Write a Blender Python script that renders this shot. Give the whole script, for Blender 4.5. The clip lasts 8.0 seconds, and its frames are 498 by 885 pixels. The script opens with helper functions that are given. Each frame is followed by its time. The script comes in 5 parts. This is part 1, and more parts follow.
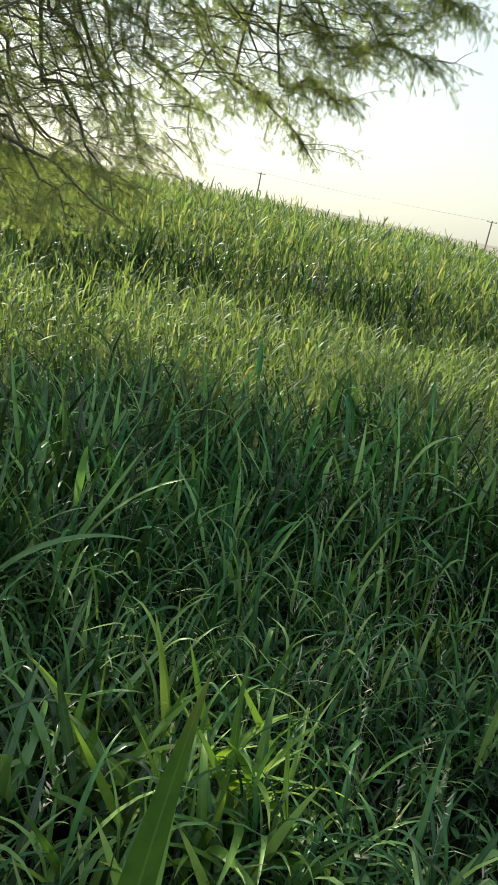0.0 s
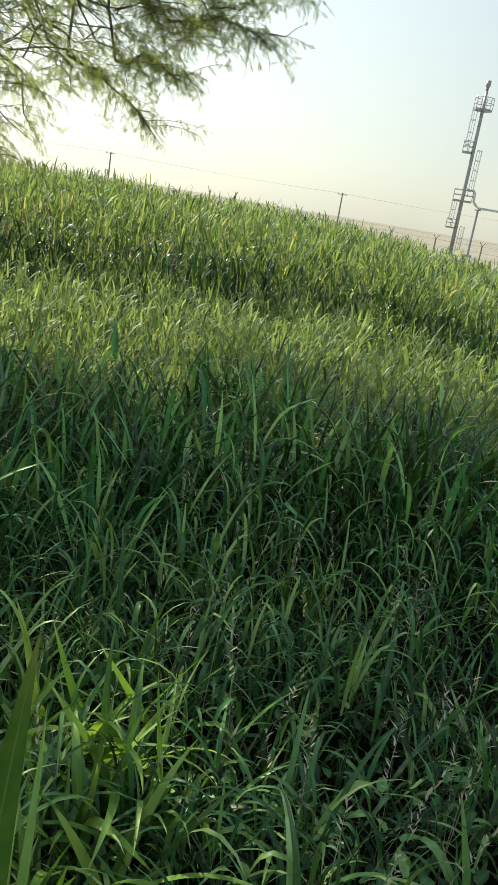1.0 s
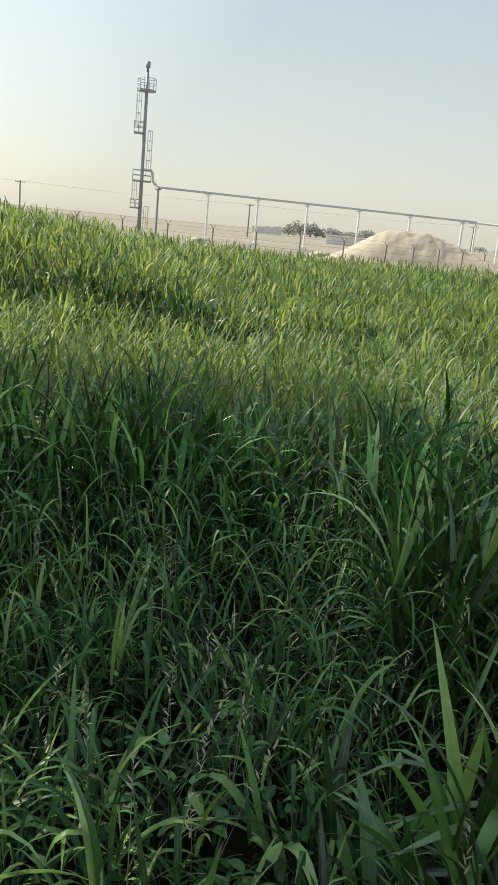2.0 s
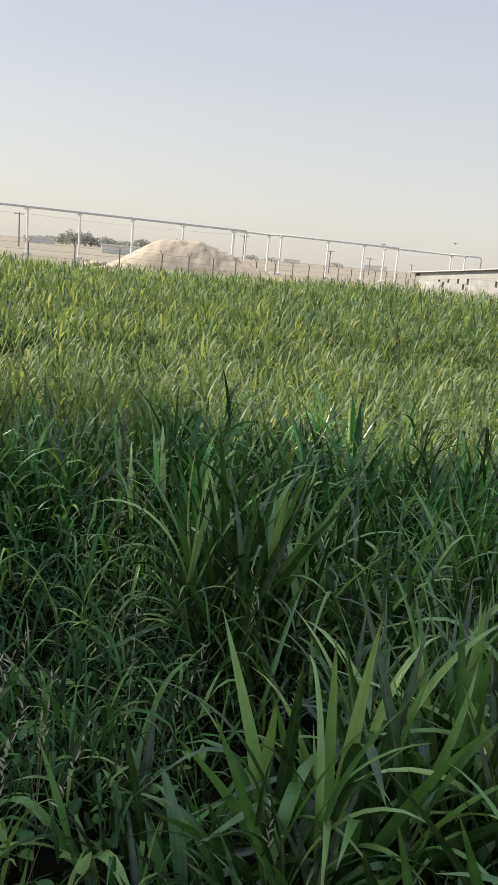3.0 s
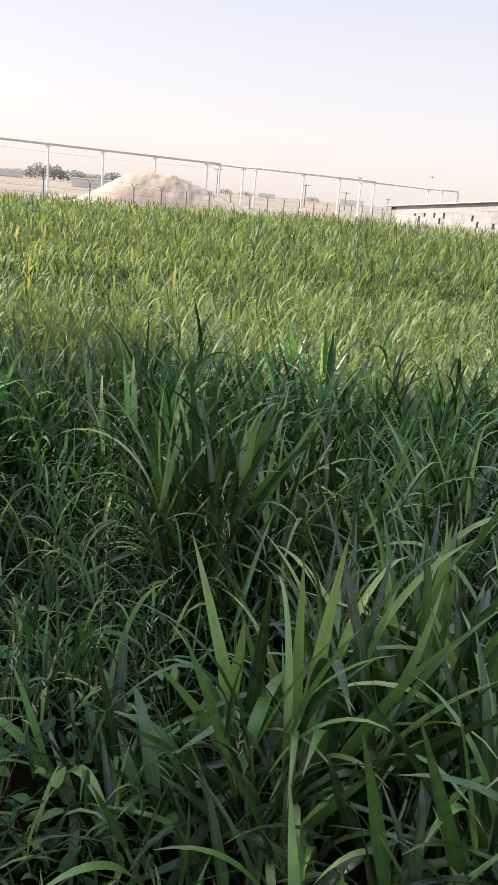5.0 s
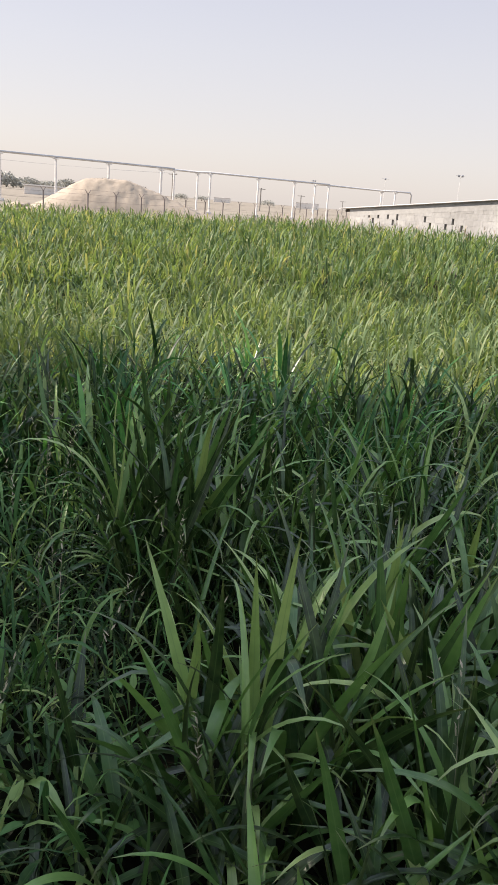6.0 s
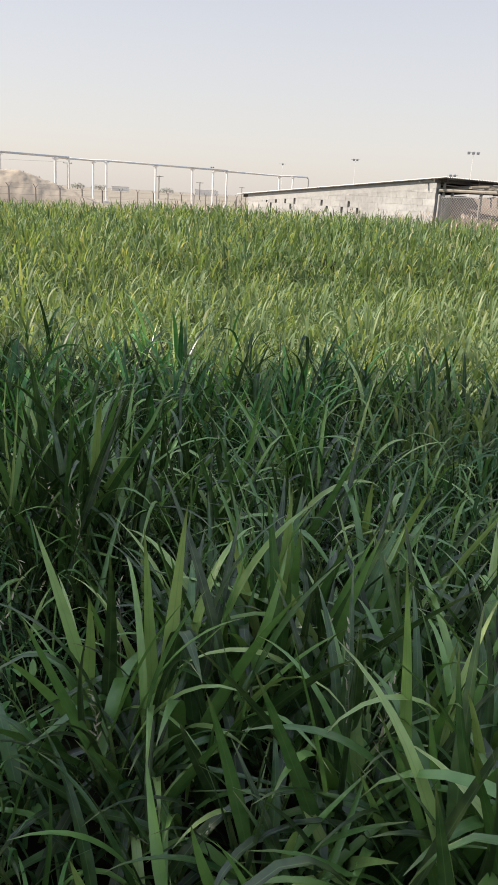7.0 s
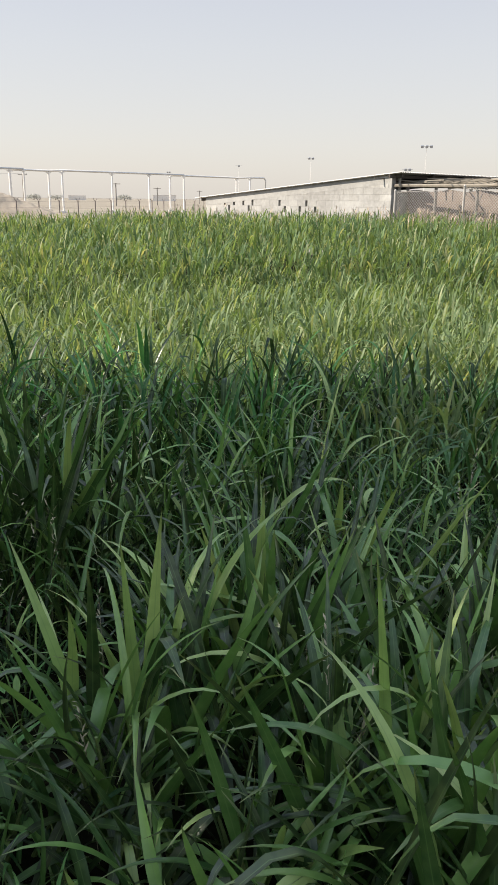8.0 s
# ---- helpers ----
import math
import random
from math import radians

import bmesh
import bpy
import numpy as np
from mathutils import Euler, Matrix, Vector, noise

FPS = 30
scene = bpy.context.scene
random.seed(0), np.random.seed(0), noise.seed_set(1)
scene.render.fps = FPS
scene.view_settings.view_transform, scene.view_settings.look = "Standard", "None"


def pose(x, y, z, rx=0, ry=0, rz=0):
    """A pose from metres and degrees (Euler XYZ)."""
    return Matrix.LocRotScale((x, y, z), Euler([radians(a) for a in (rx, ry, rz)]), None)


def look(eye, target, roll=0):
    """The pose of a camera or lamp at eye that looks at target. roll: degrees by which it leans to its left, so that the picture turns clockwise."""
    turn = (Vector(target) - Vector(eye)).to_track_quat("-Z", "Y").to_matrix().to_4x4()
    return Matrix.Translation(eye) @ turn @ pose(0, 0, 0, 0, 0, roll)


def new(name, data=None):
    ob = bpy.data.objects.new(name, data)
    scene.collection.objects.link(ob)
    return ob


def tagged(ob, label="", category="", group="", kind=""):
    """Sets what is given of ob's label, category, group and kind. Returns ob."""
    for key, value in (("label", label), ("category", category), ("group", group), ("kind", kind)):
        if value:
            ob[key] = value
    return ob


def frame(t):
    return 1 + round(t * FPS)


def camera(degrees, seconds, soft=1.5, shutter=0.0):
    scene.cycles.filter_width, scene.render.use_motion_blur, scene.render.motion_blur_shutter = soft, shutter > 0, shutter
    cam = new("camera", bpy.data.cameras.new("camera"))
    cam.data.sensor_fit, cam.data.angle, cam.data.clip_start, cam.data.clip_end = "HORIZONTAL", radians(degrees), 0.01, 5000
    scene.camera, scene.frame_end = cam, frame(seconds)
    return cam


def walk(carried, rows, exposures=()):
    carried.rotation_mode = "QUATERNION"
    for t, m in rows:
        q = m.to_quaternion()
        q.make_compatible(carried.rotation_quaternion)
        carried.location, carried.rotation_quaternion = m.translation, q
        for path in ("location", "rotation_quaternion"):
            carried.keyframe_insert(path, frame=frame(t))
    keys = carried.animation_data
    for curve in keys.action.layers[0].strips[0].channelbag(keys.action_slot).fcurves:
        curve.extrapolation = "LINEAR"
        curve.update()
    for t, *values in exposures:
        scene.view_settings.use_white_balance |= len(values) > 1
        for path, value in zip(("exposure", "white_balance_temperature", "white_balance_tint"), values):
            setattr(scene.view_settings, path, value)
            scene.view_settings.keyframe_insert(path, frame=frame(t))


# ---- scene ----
EYE = 1.7


def aim(t, yaw, pitch, roll, x, y, z):
    """A row of the walk: yaw to the left of +y, pitch up, roll as in look()."""
    a, p = radians(yaw), radians(pitch)
    e = Vector((x, y, z))
    return t, look(e, e + Vector((-math.sin(a) * math.cos(p), math.cos(a) * math.cos(p), math.sin(p))), roll)


cam = camera(34.38, 8.0, soft=1.15)
walk(cam, [
    aim(0.0, 47.81, -16.77, 11.74, -0.109, 0.006, EYE + 0.095),
    aim(0.2, 45.98, -16.44, 10.09, -0.084, 0.013, EYE + 0.101),
    aim(0.5, 42.25, -16.04, 9.54, -0.046, 0.023, EYE + 0.109),
    aim(0.8, 40.61, -16.18, 9.24, -0.035, 0.030, EYE + 0.097),
    aim(1.0, 38.42, -16.50, 9.65, -0.027, 0.033, EYE + 0.091),
    aim(1.2, 35.98, -16.66, 8.76, -0.007, 0.032, EYE + 0.093),
    aim(2.3, 11.53, -14.04, 5.17, -0.039, 0.027, EYE - 0.005),
    aim(2.5, 8.19, -13.59, 5.06, -0.023, 0.023, EYE - 0.005),
    aim(3.0, 2.99, -12.88, 5.28, -0.006, -0.000, EYE + 0.009),
    aim(3.5, -0.01, -12.92, 5.91, -0.005, 0.003, EYE + 0.001),
    aim(4.0, -0.45, -13.58, 5.90, 0.001, 0.001, EYE - 0.004),
    aim(4.5, 0.07, -15.13, 5.67, 0.002, 0.018, EYE - 0.028),
    aim(4.8, 0.73, -16.54, 5.51, 0.012, 0.010, EYE - 0.030),
    aim(5.0, 0.81, -17.06, 5.41, 0.018, 0.001, EYE - 0.031),
    aim(5.2, -0.56, -17.01, 5.28, 0.029, -0.012, EYE - 0.021),
    aim(6.3, -2.01, -16.48, 4.44, 0.050, -0.011, EYE - 0.024),
    aim(6.5, -1.64, -16.55, 3.92, 0.056, -0.012, EYE - 0.026),
    aim(6.8, -2.83, -17.02, 3.26, 0.095, -0.027, EYE - 0.041),
    aim(7.0, -8.44, -16.99, 3.27, 0.118, -0.041, EYE - 0.049),
    aim(7.2, -13.65, -16.76, 4.08, 0.120, -0.062, EYE - 0.036),
    aim(7.5, -17.95, -16.36, 5.74, 0.111, -0.096, EYE - 0.014),
    aim(7.7, -15.80, -16.06, 4.69, 0.115, -0.087, EYE - 0.020),
    aim(7.8, -12.45, -16.10, 1.98, 0.117, -0.083, EYE - 0.023),
    aim(8.0, -10.52, -16.78, 0.63, 0.120, -0.076, EYE - 0.030),
], exposures=[(0.0, 1.15, 6500, -3), (1.2, 1.08, 6500, -2), (2.3, 1.0, 6500, 5), (3.0, 1.04, 6500, 10), (3.5, 1.14, 6500, 14), (4.4, 1.15, 6500, 15), (4.8, 1.38, 6500, 18), (5.2, 1.38, 6500, 19), (6.3, 1.1, 6500, 16), (8.0, 1.1, 6500, 12)])

# ---- light ----
SUN_AZ, SUN_EL = 82.0, 38.0          # degrees to the left of +y, degrees up
world = bpy.data.worlds.new("world")
scene.world = world
world.use_nodes = True
wn = world.node_tree
sky = wn.nodes.new("ShaderNodeTexSky")
sky.sky_type = "NISHITA"
sky.sun_disc = False
sky.sun_elevation = radians(SUN_EL)
sky.sun_rotation = radians(-SUN_AZ)
sky.dust_density = 1.5
sky.air_density = 1.0
sky.ozone_density = 1.5
# bright desert haze over the clear sky: cream at the horizon, pale blue above, whiter towards the sun
SUNWARD = Vector((-math.sin(radians(SUN_AZ)) * math.cos(radians(SUN_EL)), math.cos(radians(SUN_AZ)) * math.cos(radians(SUN_EL)), math.sin(radians(SUN_EL))))
way = wn.nodes.new("ShaderNodeTexCoord").outputs["Generated"]
sep = wn.nodes.new("ShaderNodeSeparateXYZ")
wn.links.new(way, sep.inputs[0])
height = wn.nodes.new("ShaderNodeValToRGB")
stops = [(0.0, (3.0, 2.8, 2.52)), (0.06, (3.0, 2.86, 2.65)), (0.16, (2.77, 2.75, 2.70)), (0.30, (2.32, 2.43, 2.66)), (0.5, (2.55, 2.95, 3.5)), (1.0, (2.8, 3.35, 4.1))]
while len(height.color_ramp.elements) < len(stops):
    height.color_ramp.elements.new(0.5)
for el_, (p_, c_) in zip(height.color_ramp.elements, stops):
    el_.position, el_.color = p_, (*c_, 1)
wn.links.new(sep.outputs[2], height.inputs[0])
dot = wn.nodes.new("ShaderNodeVectorMath")
dot.operation = "DOT_PRODUCT"
wn.links.new(way, dot.inputs[0])
dot.inputs[1].default_value = SUNWARD
glow = wn.nodes.new("ShaderNodeMapRange")
glow.inputs["From Min"].default_value, glow.inputs["From Max"].default_value = 0.5, 1.0
glow.inputs["To Min"].default_value, glow.inputs["To Max"].default_value = 1.0, 2.0
wn.links.new(dot.outputs["Value"], glow.inputs[0])
scaled = wn.nodes.new("ShaderNodeVectorMath")
scaled.operation = "SCALE"
wn.links.new(height.outputs[0], scaled.inputs[0])
wn.links.new(glow.outputs[0], scaled.inputs["Scale"])
hazy = wn.nodes.new("ShaderNodeMix")
hazy.data_type = "RGBA"
hazy.inputs[0].default_value = 0.85
wn.links.new(sky.outputs[0], hazy.inputs[6])
wn.links.new(scaled.outputs[0], hazy.inputs[7])
wn.links.new(hazy.outputs[2], wn.nodes["Background"].inputs[0])
wn.nodes["Background"].inputs[1].default_value = 0.12
sun = new("sun", bpy.data.lights.new("sun", "SUN"))
sun.data.energy, sun.data.angle, sun.data.color = 4.4, radians(0.6), (1.0, 0.9, 0.74)
sun.matrix_world = look((0, 0, 0), (math.sin(radians(SUN_AZ)) * math.cos(radians(SUN_EL)),
                                   -math.cos(radians(SUN_AZ)) * math.cos(radians(SUN_EL)), -math.sin(radians(SUN_EL))))


# ---- materials ----
def material(name, rough=0.8, metal=0.0):
    m = bpy.data.materials.new(name)
    m.use_nodes = True
    b = m.node_tree.nodes["Principled BSDF"]
    b.inputs["Roughness"].default_value, b.inputs["Metallic"].default_value = rough, metal
    return m, m.node_tree, b


def node(nt, kind, **values):
    n = nt.nodes.new(kind)
    for key, v in values.items():
        n.inputs[key.replace("_", " ")].default_value = v
    return n


def ramp(nt, source, stops):
    r = nt.nodes.new("ShaderNodeValToRGB")
    e = r.color_ramp.elements
    while len(e) < len(stops):
        e.new(0.5)
    for el, (p, c) in zip(e, stops):
        el.position, el.color = p, (*c, 1)
    nt.links.new(source, r.inputs[0])
    return r.outputs[0]


def blend(nt, fac, a, b, mode="MIX"):
    m = nt.nodes.new("ShaderNodeMix")
    m.data_type, m.blend_type = "RGBA", mode
    for i, v in ((0, fac), (6, a), (7, b)):
        if isinstance(v, (int, float)):
            m.inputs[i].default_value = v
        elif isinstance(v, tuple):
            m.inputs[i].default_value = (*v, 1)
        else:
            nt.links.new(v, m.inputs[i])
    return m.outputs[2]


def place(nt):
    return nt.nodes.new("ShaderNodeNewGeometry").outputs["Position"]


def mottled(name, low, high, scale=3.0, fine=40.0, rough=0.8, metal=0.0, bump=0.2, object_space=True):
    """A surface with a coarse and a fine variation and a fine relief."""
    m, nt, b = material(name, rough, metal)
    src = nt.nodes.new("ShaderNodeTexCoord").outputs["Object"] if object_space else place(nt)
    a, f = node(nt, "ShaderNodeTexNoise", Scale=scale, Detail=5.0), node(nt, "ShaderNodeTexNoise", Scale=fine, Detail=3.0)
    nt.links.new(src, a.inputs["Vector"])
    nt.links.new(src, f.inputs["Vector"])
    col = ramp(nt, a.outputs[0], [(0.32, low), (0.68, high)])
    col = blend(nt, 0.35, col, ramp(nt, f.outputs[0], [(0.3, low), (0.7, high)]))
    nt.links.new(col, b.inputs["Base Color"])
    bp = node(nt, "ShaderNodeBump", Strength=bump, Distance=0.02)
    nt.links.new(f.outputs[0], bp.inputs["Height"])
    nt.links.new(bp.outputs[0], b.inputs["Normal"])
    return m


def leafy(name, stops, tip, rib, thin=0.45, rough=0.42, single=False, patch=0.0, gloss=0.5, through_tint=(1.12, 1.22, 0.6)):
    """A grass leaf: colour by leaf, a pale midrib, a dry tip, light passing through it."""
    m, nt, b = material(name, rough)
    b.inputs["Specular IOR Level"].default_value = gloss
    out = nt.nodes["Material Output"]
    rnd = nt.nodes.new("ShaderNodeObjectInfo").outputs["Random"] if single else nt.nodes.new("ShaderNodeNewGeometry").outputs["Random Per Island"]
    col = ramp(nt, rnd, stops)
    if patch:
        n = node(nt, "ShaderNodeTexNoise", Scale=0.55, Detail=3.0)
        nt.links.new(place(nt), n.inputs["Vector"])
        mr = node(nt, "ShaderNodeMapRange", From_Min=0.35, From_Max=0.7, To_Min=0.0, To_Max=patch)
        nt.links.new(n.outputs[0], mr.inputs[0])
        col = blend(nt, mr.outputs[0], col, (0.25, 0.29, 0.085))
    uv = nt.nodes.new("ShaderNodeSeparateXYZ")
    nt.links.new(nt.nodes.new("ShaderNodeTexCoord").outputs["UV"], uv.inputs[0])
    n = node(nt, "ShaderNodeTexNoise", Scale=30.0, Detail=2.0)
    nt.links.new(place(nt), n.inputs["Vector"])
    col = blend(nt, 0.13, col, ramp(nt, n.outputs[0], [(0.3, tuple(0.6 * c for c in stops[0][1])), (0.7, stops[-1][1])]))
    along = ramp(nt, uv.outputs[1], [(0.0, (0.25,) * 3), (0.14, (0.0,) * 3), (0.86, (0.0,) * 3), (1.0, (1.0,) * 3)])
    col = blend(nt, along, col, tip)
    across = ramp(nt, uv.outputs[0], [(0.44, (0.0,) * 3), (0.5, (0.5,) * 3), (0.56, (0.0,) * 3)])
    col = blend(nt, across, col, rib)
    nt.links.new(col, b.inputs["Base Color"])
    tr = nt.nodes.new("ShaderNodeBsdfTranslucent")
    nt.links.new(blend(nt, 1.0, col, through_tint, "MULTIPLY"), tr.inputs[0])
    mix = nt.nodes.new("ShaderNodeMixShader")
    mix.inputs[0].default_value = thin
    nt.links.new(b.outputs[0], mix.inputs[1])
    nt.links.new(tr.outputs[0], mix.inputs[2])
    nt.links.new(mix.outputs[0], out.inputs[0])
    return m


# near-black low stops put the shade between leaves into clump and stand colours
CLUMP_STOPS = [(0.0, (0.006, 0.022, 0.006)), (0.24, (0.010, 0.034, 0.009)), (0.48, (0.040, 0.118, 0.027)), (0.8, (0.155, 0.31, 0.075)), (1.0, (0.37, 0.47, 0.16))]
STAND_SHADE_STOPS = [(0.0, (0.004, 0.018, 0.007)), (0.24, (0.006, 0.030, 0.012)), (0.48, (0.024, 0.118, 0.042)), (0.8, (0.125, 0.35, 0.105)), (1.0, (0.38, 0.54, 0.18))]
# darker than the tall leaves: the stand's shadowed front is in this colour
EDGE_SHADE_STOPS = [(0.0, (0.012, 0.035, 0.014)), (0.5, (0.038, 0.085, 0.034)), (1.0, (0.12, 0.19, 0.08))]
# brighter yellow-green copy of the clump leaf: sunlight painted into the colour
LIT_STOPS = [(0.0, (0.06, 0.13, 0.025)), (0.5, (0.15, 0.27, 0.045)), (1.0, (0.30, 0.40, 0.07))]
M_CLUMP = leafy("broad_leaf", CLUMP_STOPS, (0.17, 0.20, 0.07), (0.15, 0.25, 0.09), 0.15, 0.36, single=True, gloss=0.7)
M_LIT = leafy("sunlit_leaf", LIT_STOPS, (0.22, 0.24, 0.07), (0.22, 0.32, 0.10), 0.3, 0.45, single=True, gloss=0.45)
M_BROAD_SHADE = leafy("stand_leaf_shaded", STAND_SHADE_STOPS, (0.17, 0.22, 0.07), (0.16, 0.26, 0.12), 0.22, 0.42, gloss=0.24)
# most weed leaves coloured almost black, as the deep shade under the tree
M_UNDER_SHADE = leafy("weed_leaf_shaded", [(0.0, (0.003, 0.012, 0.005)), (0.25, (0.004, 0.018, 0.007)), (0.54, (0.020, 0.080, 0.028)), (0.82, (0.125, 0.29, 0.09)), (1.0, (0.32, 0.40, 0.14))],
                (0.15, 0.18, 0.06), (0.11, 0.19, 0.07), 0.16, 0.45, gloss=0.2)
M_HANG = leafy("hanging_leaf", [(0.0, (0.012, 0.054, 0.017)), (0.5, (0.05, 0.155, 0.046)), (1.0, (0.27, 0.38, 0.11))], (0.2, 0.23, 0.08), (0.15, 0.23, 0.09), 0.2, 0.4, gloss=0.32)
M_EDGE_SHADE = leafy("edge_leaf_shaded", EDGE_SHADE_STOPS, (0.17, 0.20, 0.08), (0.13, 0.18, 0.09), 0.2, 0.34, gloss=0.8)
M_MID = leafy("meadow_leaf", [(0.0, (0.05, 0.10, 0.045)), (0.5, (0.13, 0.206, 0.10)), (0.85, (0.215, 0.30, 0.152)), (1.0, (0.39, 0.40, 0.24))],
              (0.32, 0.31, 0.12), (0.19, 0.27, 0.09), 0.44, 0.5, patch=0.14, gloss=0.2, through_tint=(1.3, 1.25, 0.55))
M_FAR = leafy("tall_leaf", [(0.0, (0.026, 0.072, 0.030)), (0.5, (0.080, 0.16, 0.070)), (0.85, (0.165, 0.26, 0.115)), (1.0, (0.34, 0.35, 0.21))],
              (0.30, 0.28, 0.13), (0.17, 0.24, 0.09), 0.46, 0.5, patch=0.16, gloss=0.2, through_tint=(1.5, 1.3, 0.6))
M_TREE = leafy("feather_leaf", [(0.0, (0.18, 0.205, 0.115)), (0.6, (0.28, 0.30, 0.15)), (1.0, (0.42, 0.42, 0.20))],
               (0.26, 0.28, 0.09), (0.2, 0.23, 0.09), 0.64, 0.5, gloss=0.3)
M_STEM = mottled("grass_stem", (0.10, 0.16, 0.05), (0.20, 0.24, 0.08), 8, 60, 0.5)
M_SEED = mottled("seed_head", (0.26, 0.23, 0.15), (0.42, 0.37, 0.26), 8, 60, 0.7)
M_PLUME = mottled("dry_plume", (0.30, 0.235, 0.17), (0.44, 0.35, 0.27), 8, 60, 0.8)
M_BARK = mottled("bark", (0.09, 0.075, 0.06), (0.18, 0.15, 0.12), 6, 50, 0.9, bump=0.6)
M_STEEL = mottled("grey_steel", (0.22, 0.23, 0.25), (0.32, 0.33, 0.35), 1.5, 20, 0.5, 0.5)
M_PIPE = mottled("pale_pipe", (0.52, 0.51, 0.50), (0.66, 0.65, 0.63), 1.0, 12, 0.5, 0.3)
# near-white colour carries the haze over far masts and pipe supports
M_HAZED_POST = mottled("hazed_post", (0.62, 0.60, 0.57), (0.78, 0.76, 0.73), 1.0, 12, 0.7)
M_WOOD = mottled("grey_wood", (0.17, 0.155, 0.14), (0.27, 0.25, 0.225), 3, 30, 0.9)
M_RUST = mottled("dark_iron", (0.15, 0.13, 0.12), (0.24, 0.205, 0.19), 3, 30, 0.8, 0.2)
M_WIRE = mottled("galvanised_wire", (0.30, 0.285, 0.27), (0.42, 0.40, 0.375), 3, 30, 0.6, 0.2)
M_SAND = mottled("sand_heap", (0.29, 0.24, 0.185), (0.41, 0.345, 0.27), 0.5, 4.0, 0.95, bump=0.4)
M_ROOF = mottled("sheet_roof", (0.45, 0.43, 0.41), (0.62, 0.60, 0.57), 1.5, 15, 0.5, 0.2)
M_DARKWOOD = mottled("rafter", (0.05, 0.04, 0.035), (0.10, 0.085, 0.07), 3, 30, 0.9)
M_BLOCK = mottled("concrete_block", (0.235, 0.23, 0.22), (0.40, 0.395, 0.38), 0.9, 9, 0.92, bump=0.4, object_space=False)
bn = M_BLOCK.node_tree
pb = bn.nodes["Principled BSDF"]
was = pb.inputs["Base Color"].links[0].from_socket
bn.links.new(blend(bn, 0.5, was, ramp(bn, bn.nodes.new("ShaderNodeObjectInfo").outputs["Random"], [(0.0, (0.76, 0.75, 0.73)), (0.8, (1.0, 1.0, 1.0)), (1.0, (1.38, 1.36, 1.32))]), "MULTIPLY"), pb.inputs["Base Color"])
M_MORTAR = mottled("mortar", (0.25, 0.245, 0.235), (0.38, 0.375, 0.36), 0.9, 9, 0.95, object_space=False)
M_REED = mottled("dry_reed", (0.16, 0.14, 0.115), (0.28, 0.25, 0.205), 4, 40, 0.9)
M_SACK = mottled("brown_netting", (0.14, 0.11, 0.095), (0.20, 0.165, 0.14), 2, 30, 0.95)
# wall colour raised in place of the haze in front of it
M_HAZED_WALL = mottled("hazed_wall", (0.66, 0.62, 0.57), (0.78, 0.74, 0.69), 0.2, 2, 0.9)
# foliage greyed and lightened: the distance haze is painted into this colour
M_HAZED_BUSH = mottled("hazed_foliage", (0.30, 0.30, 0.265), (0.40, 0.395, 0.35), 0.6, 4, 0.9)

# ground: soil in the field, sand beyond it
M_GROUND, nt, b = material("soil_and_sand", 0.95)
b.inputs["Specular IOR Level"].default_value = 0.05
pos = place(nt)
n1, n2 = node(nt, "ShaderNodeTexNoise", Scale=0.06, Detail=6.0), node(nt, "ShaderNodeTexNoise", Scale=9.0, Detail=4.0)
nt.links.new(pos, n1.inputs["Vector"])
nt.links.new(pos, n2.inputs["Vector"])
sand = blend(nt, 0.3, ramp(nt, n1.outputs[0], [(0.35, (0.20, 0.178, 0.145)), (0.65, (0.28, 0.25, 0.205))]), ramp(nt, n2.outputs[0], [(0.3, (0.17, 0.15, 0.12)), (0.7, (0.31, 0.275, 0.225))]))
# soil colour taken almost to black, holding the shade of the grass gaps
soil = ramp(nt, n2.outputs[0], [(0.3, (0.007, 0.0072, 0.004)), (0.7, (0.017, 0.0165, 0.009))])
ln = node(nt, "ShaderNodeVectorMath")
ln.operation = "LENGTH"
nt.links.new(pos, ln.inputs[0])
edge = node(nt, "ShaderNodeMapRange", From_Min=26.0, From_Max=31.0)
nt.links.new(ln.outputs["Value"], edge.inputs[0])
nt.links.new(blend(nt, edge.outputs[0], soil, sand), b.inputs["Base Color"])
bp = node(nt, "ShaderNodeBump", Strength=0.5, Distance=0.05)
nt.links.new(n2.outputs[0], bp.inputs["Height"])
nt.links.new(bp.outputs[0], b.inputs["Normal"])


# ---- building helpers ----
def polar(az, dist, z=0.0):
    """A place by degrees to the left of +y and metres from the standing point."""
    return Vector((-math.sin(radians(az)) * dist, math.cos(radians(az)) * dist, z))


def up_at(el, dist):
    """The height that shows at el degrees above eye level at that distance."""
    return EYE + math.tan(radians(el)) * dist


def mesh_of(name, verts, faces, mat):
    me = bpy.data.meshes.new(name)
    me.from_pydata([tuple(v) for v in verts], [], faces)
    me.materials.append(mat)
    return me


def part(name, bm, mat, parent=None, label="", smooth=False):
    me = bpy.data.meshes.new(name)
    bmesh.ops.recalc_face_normals(bm, faces=bm.faces)
    bm.to_mesh(me)
    bm.free()
    me.materials.append(mat)
    if smooth:
        me.polygons.foreach_set("use_smooth", [True] * len(me.polygons))
    ob = new(name, me)
    ob.parent = parent
    return tagged(ob, label)


def thing(name, at, label, category, group="", kind=""):
    ob = new(name)
    ob.empty_display_size = 0.1
    ob.location = at
    return tagged(ob, label, category, group, kind)


def frame_of(d):
    d = d.normalized()
    a = d.orthogonal().normalized()
    return a, d.cross(a)


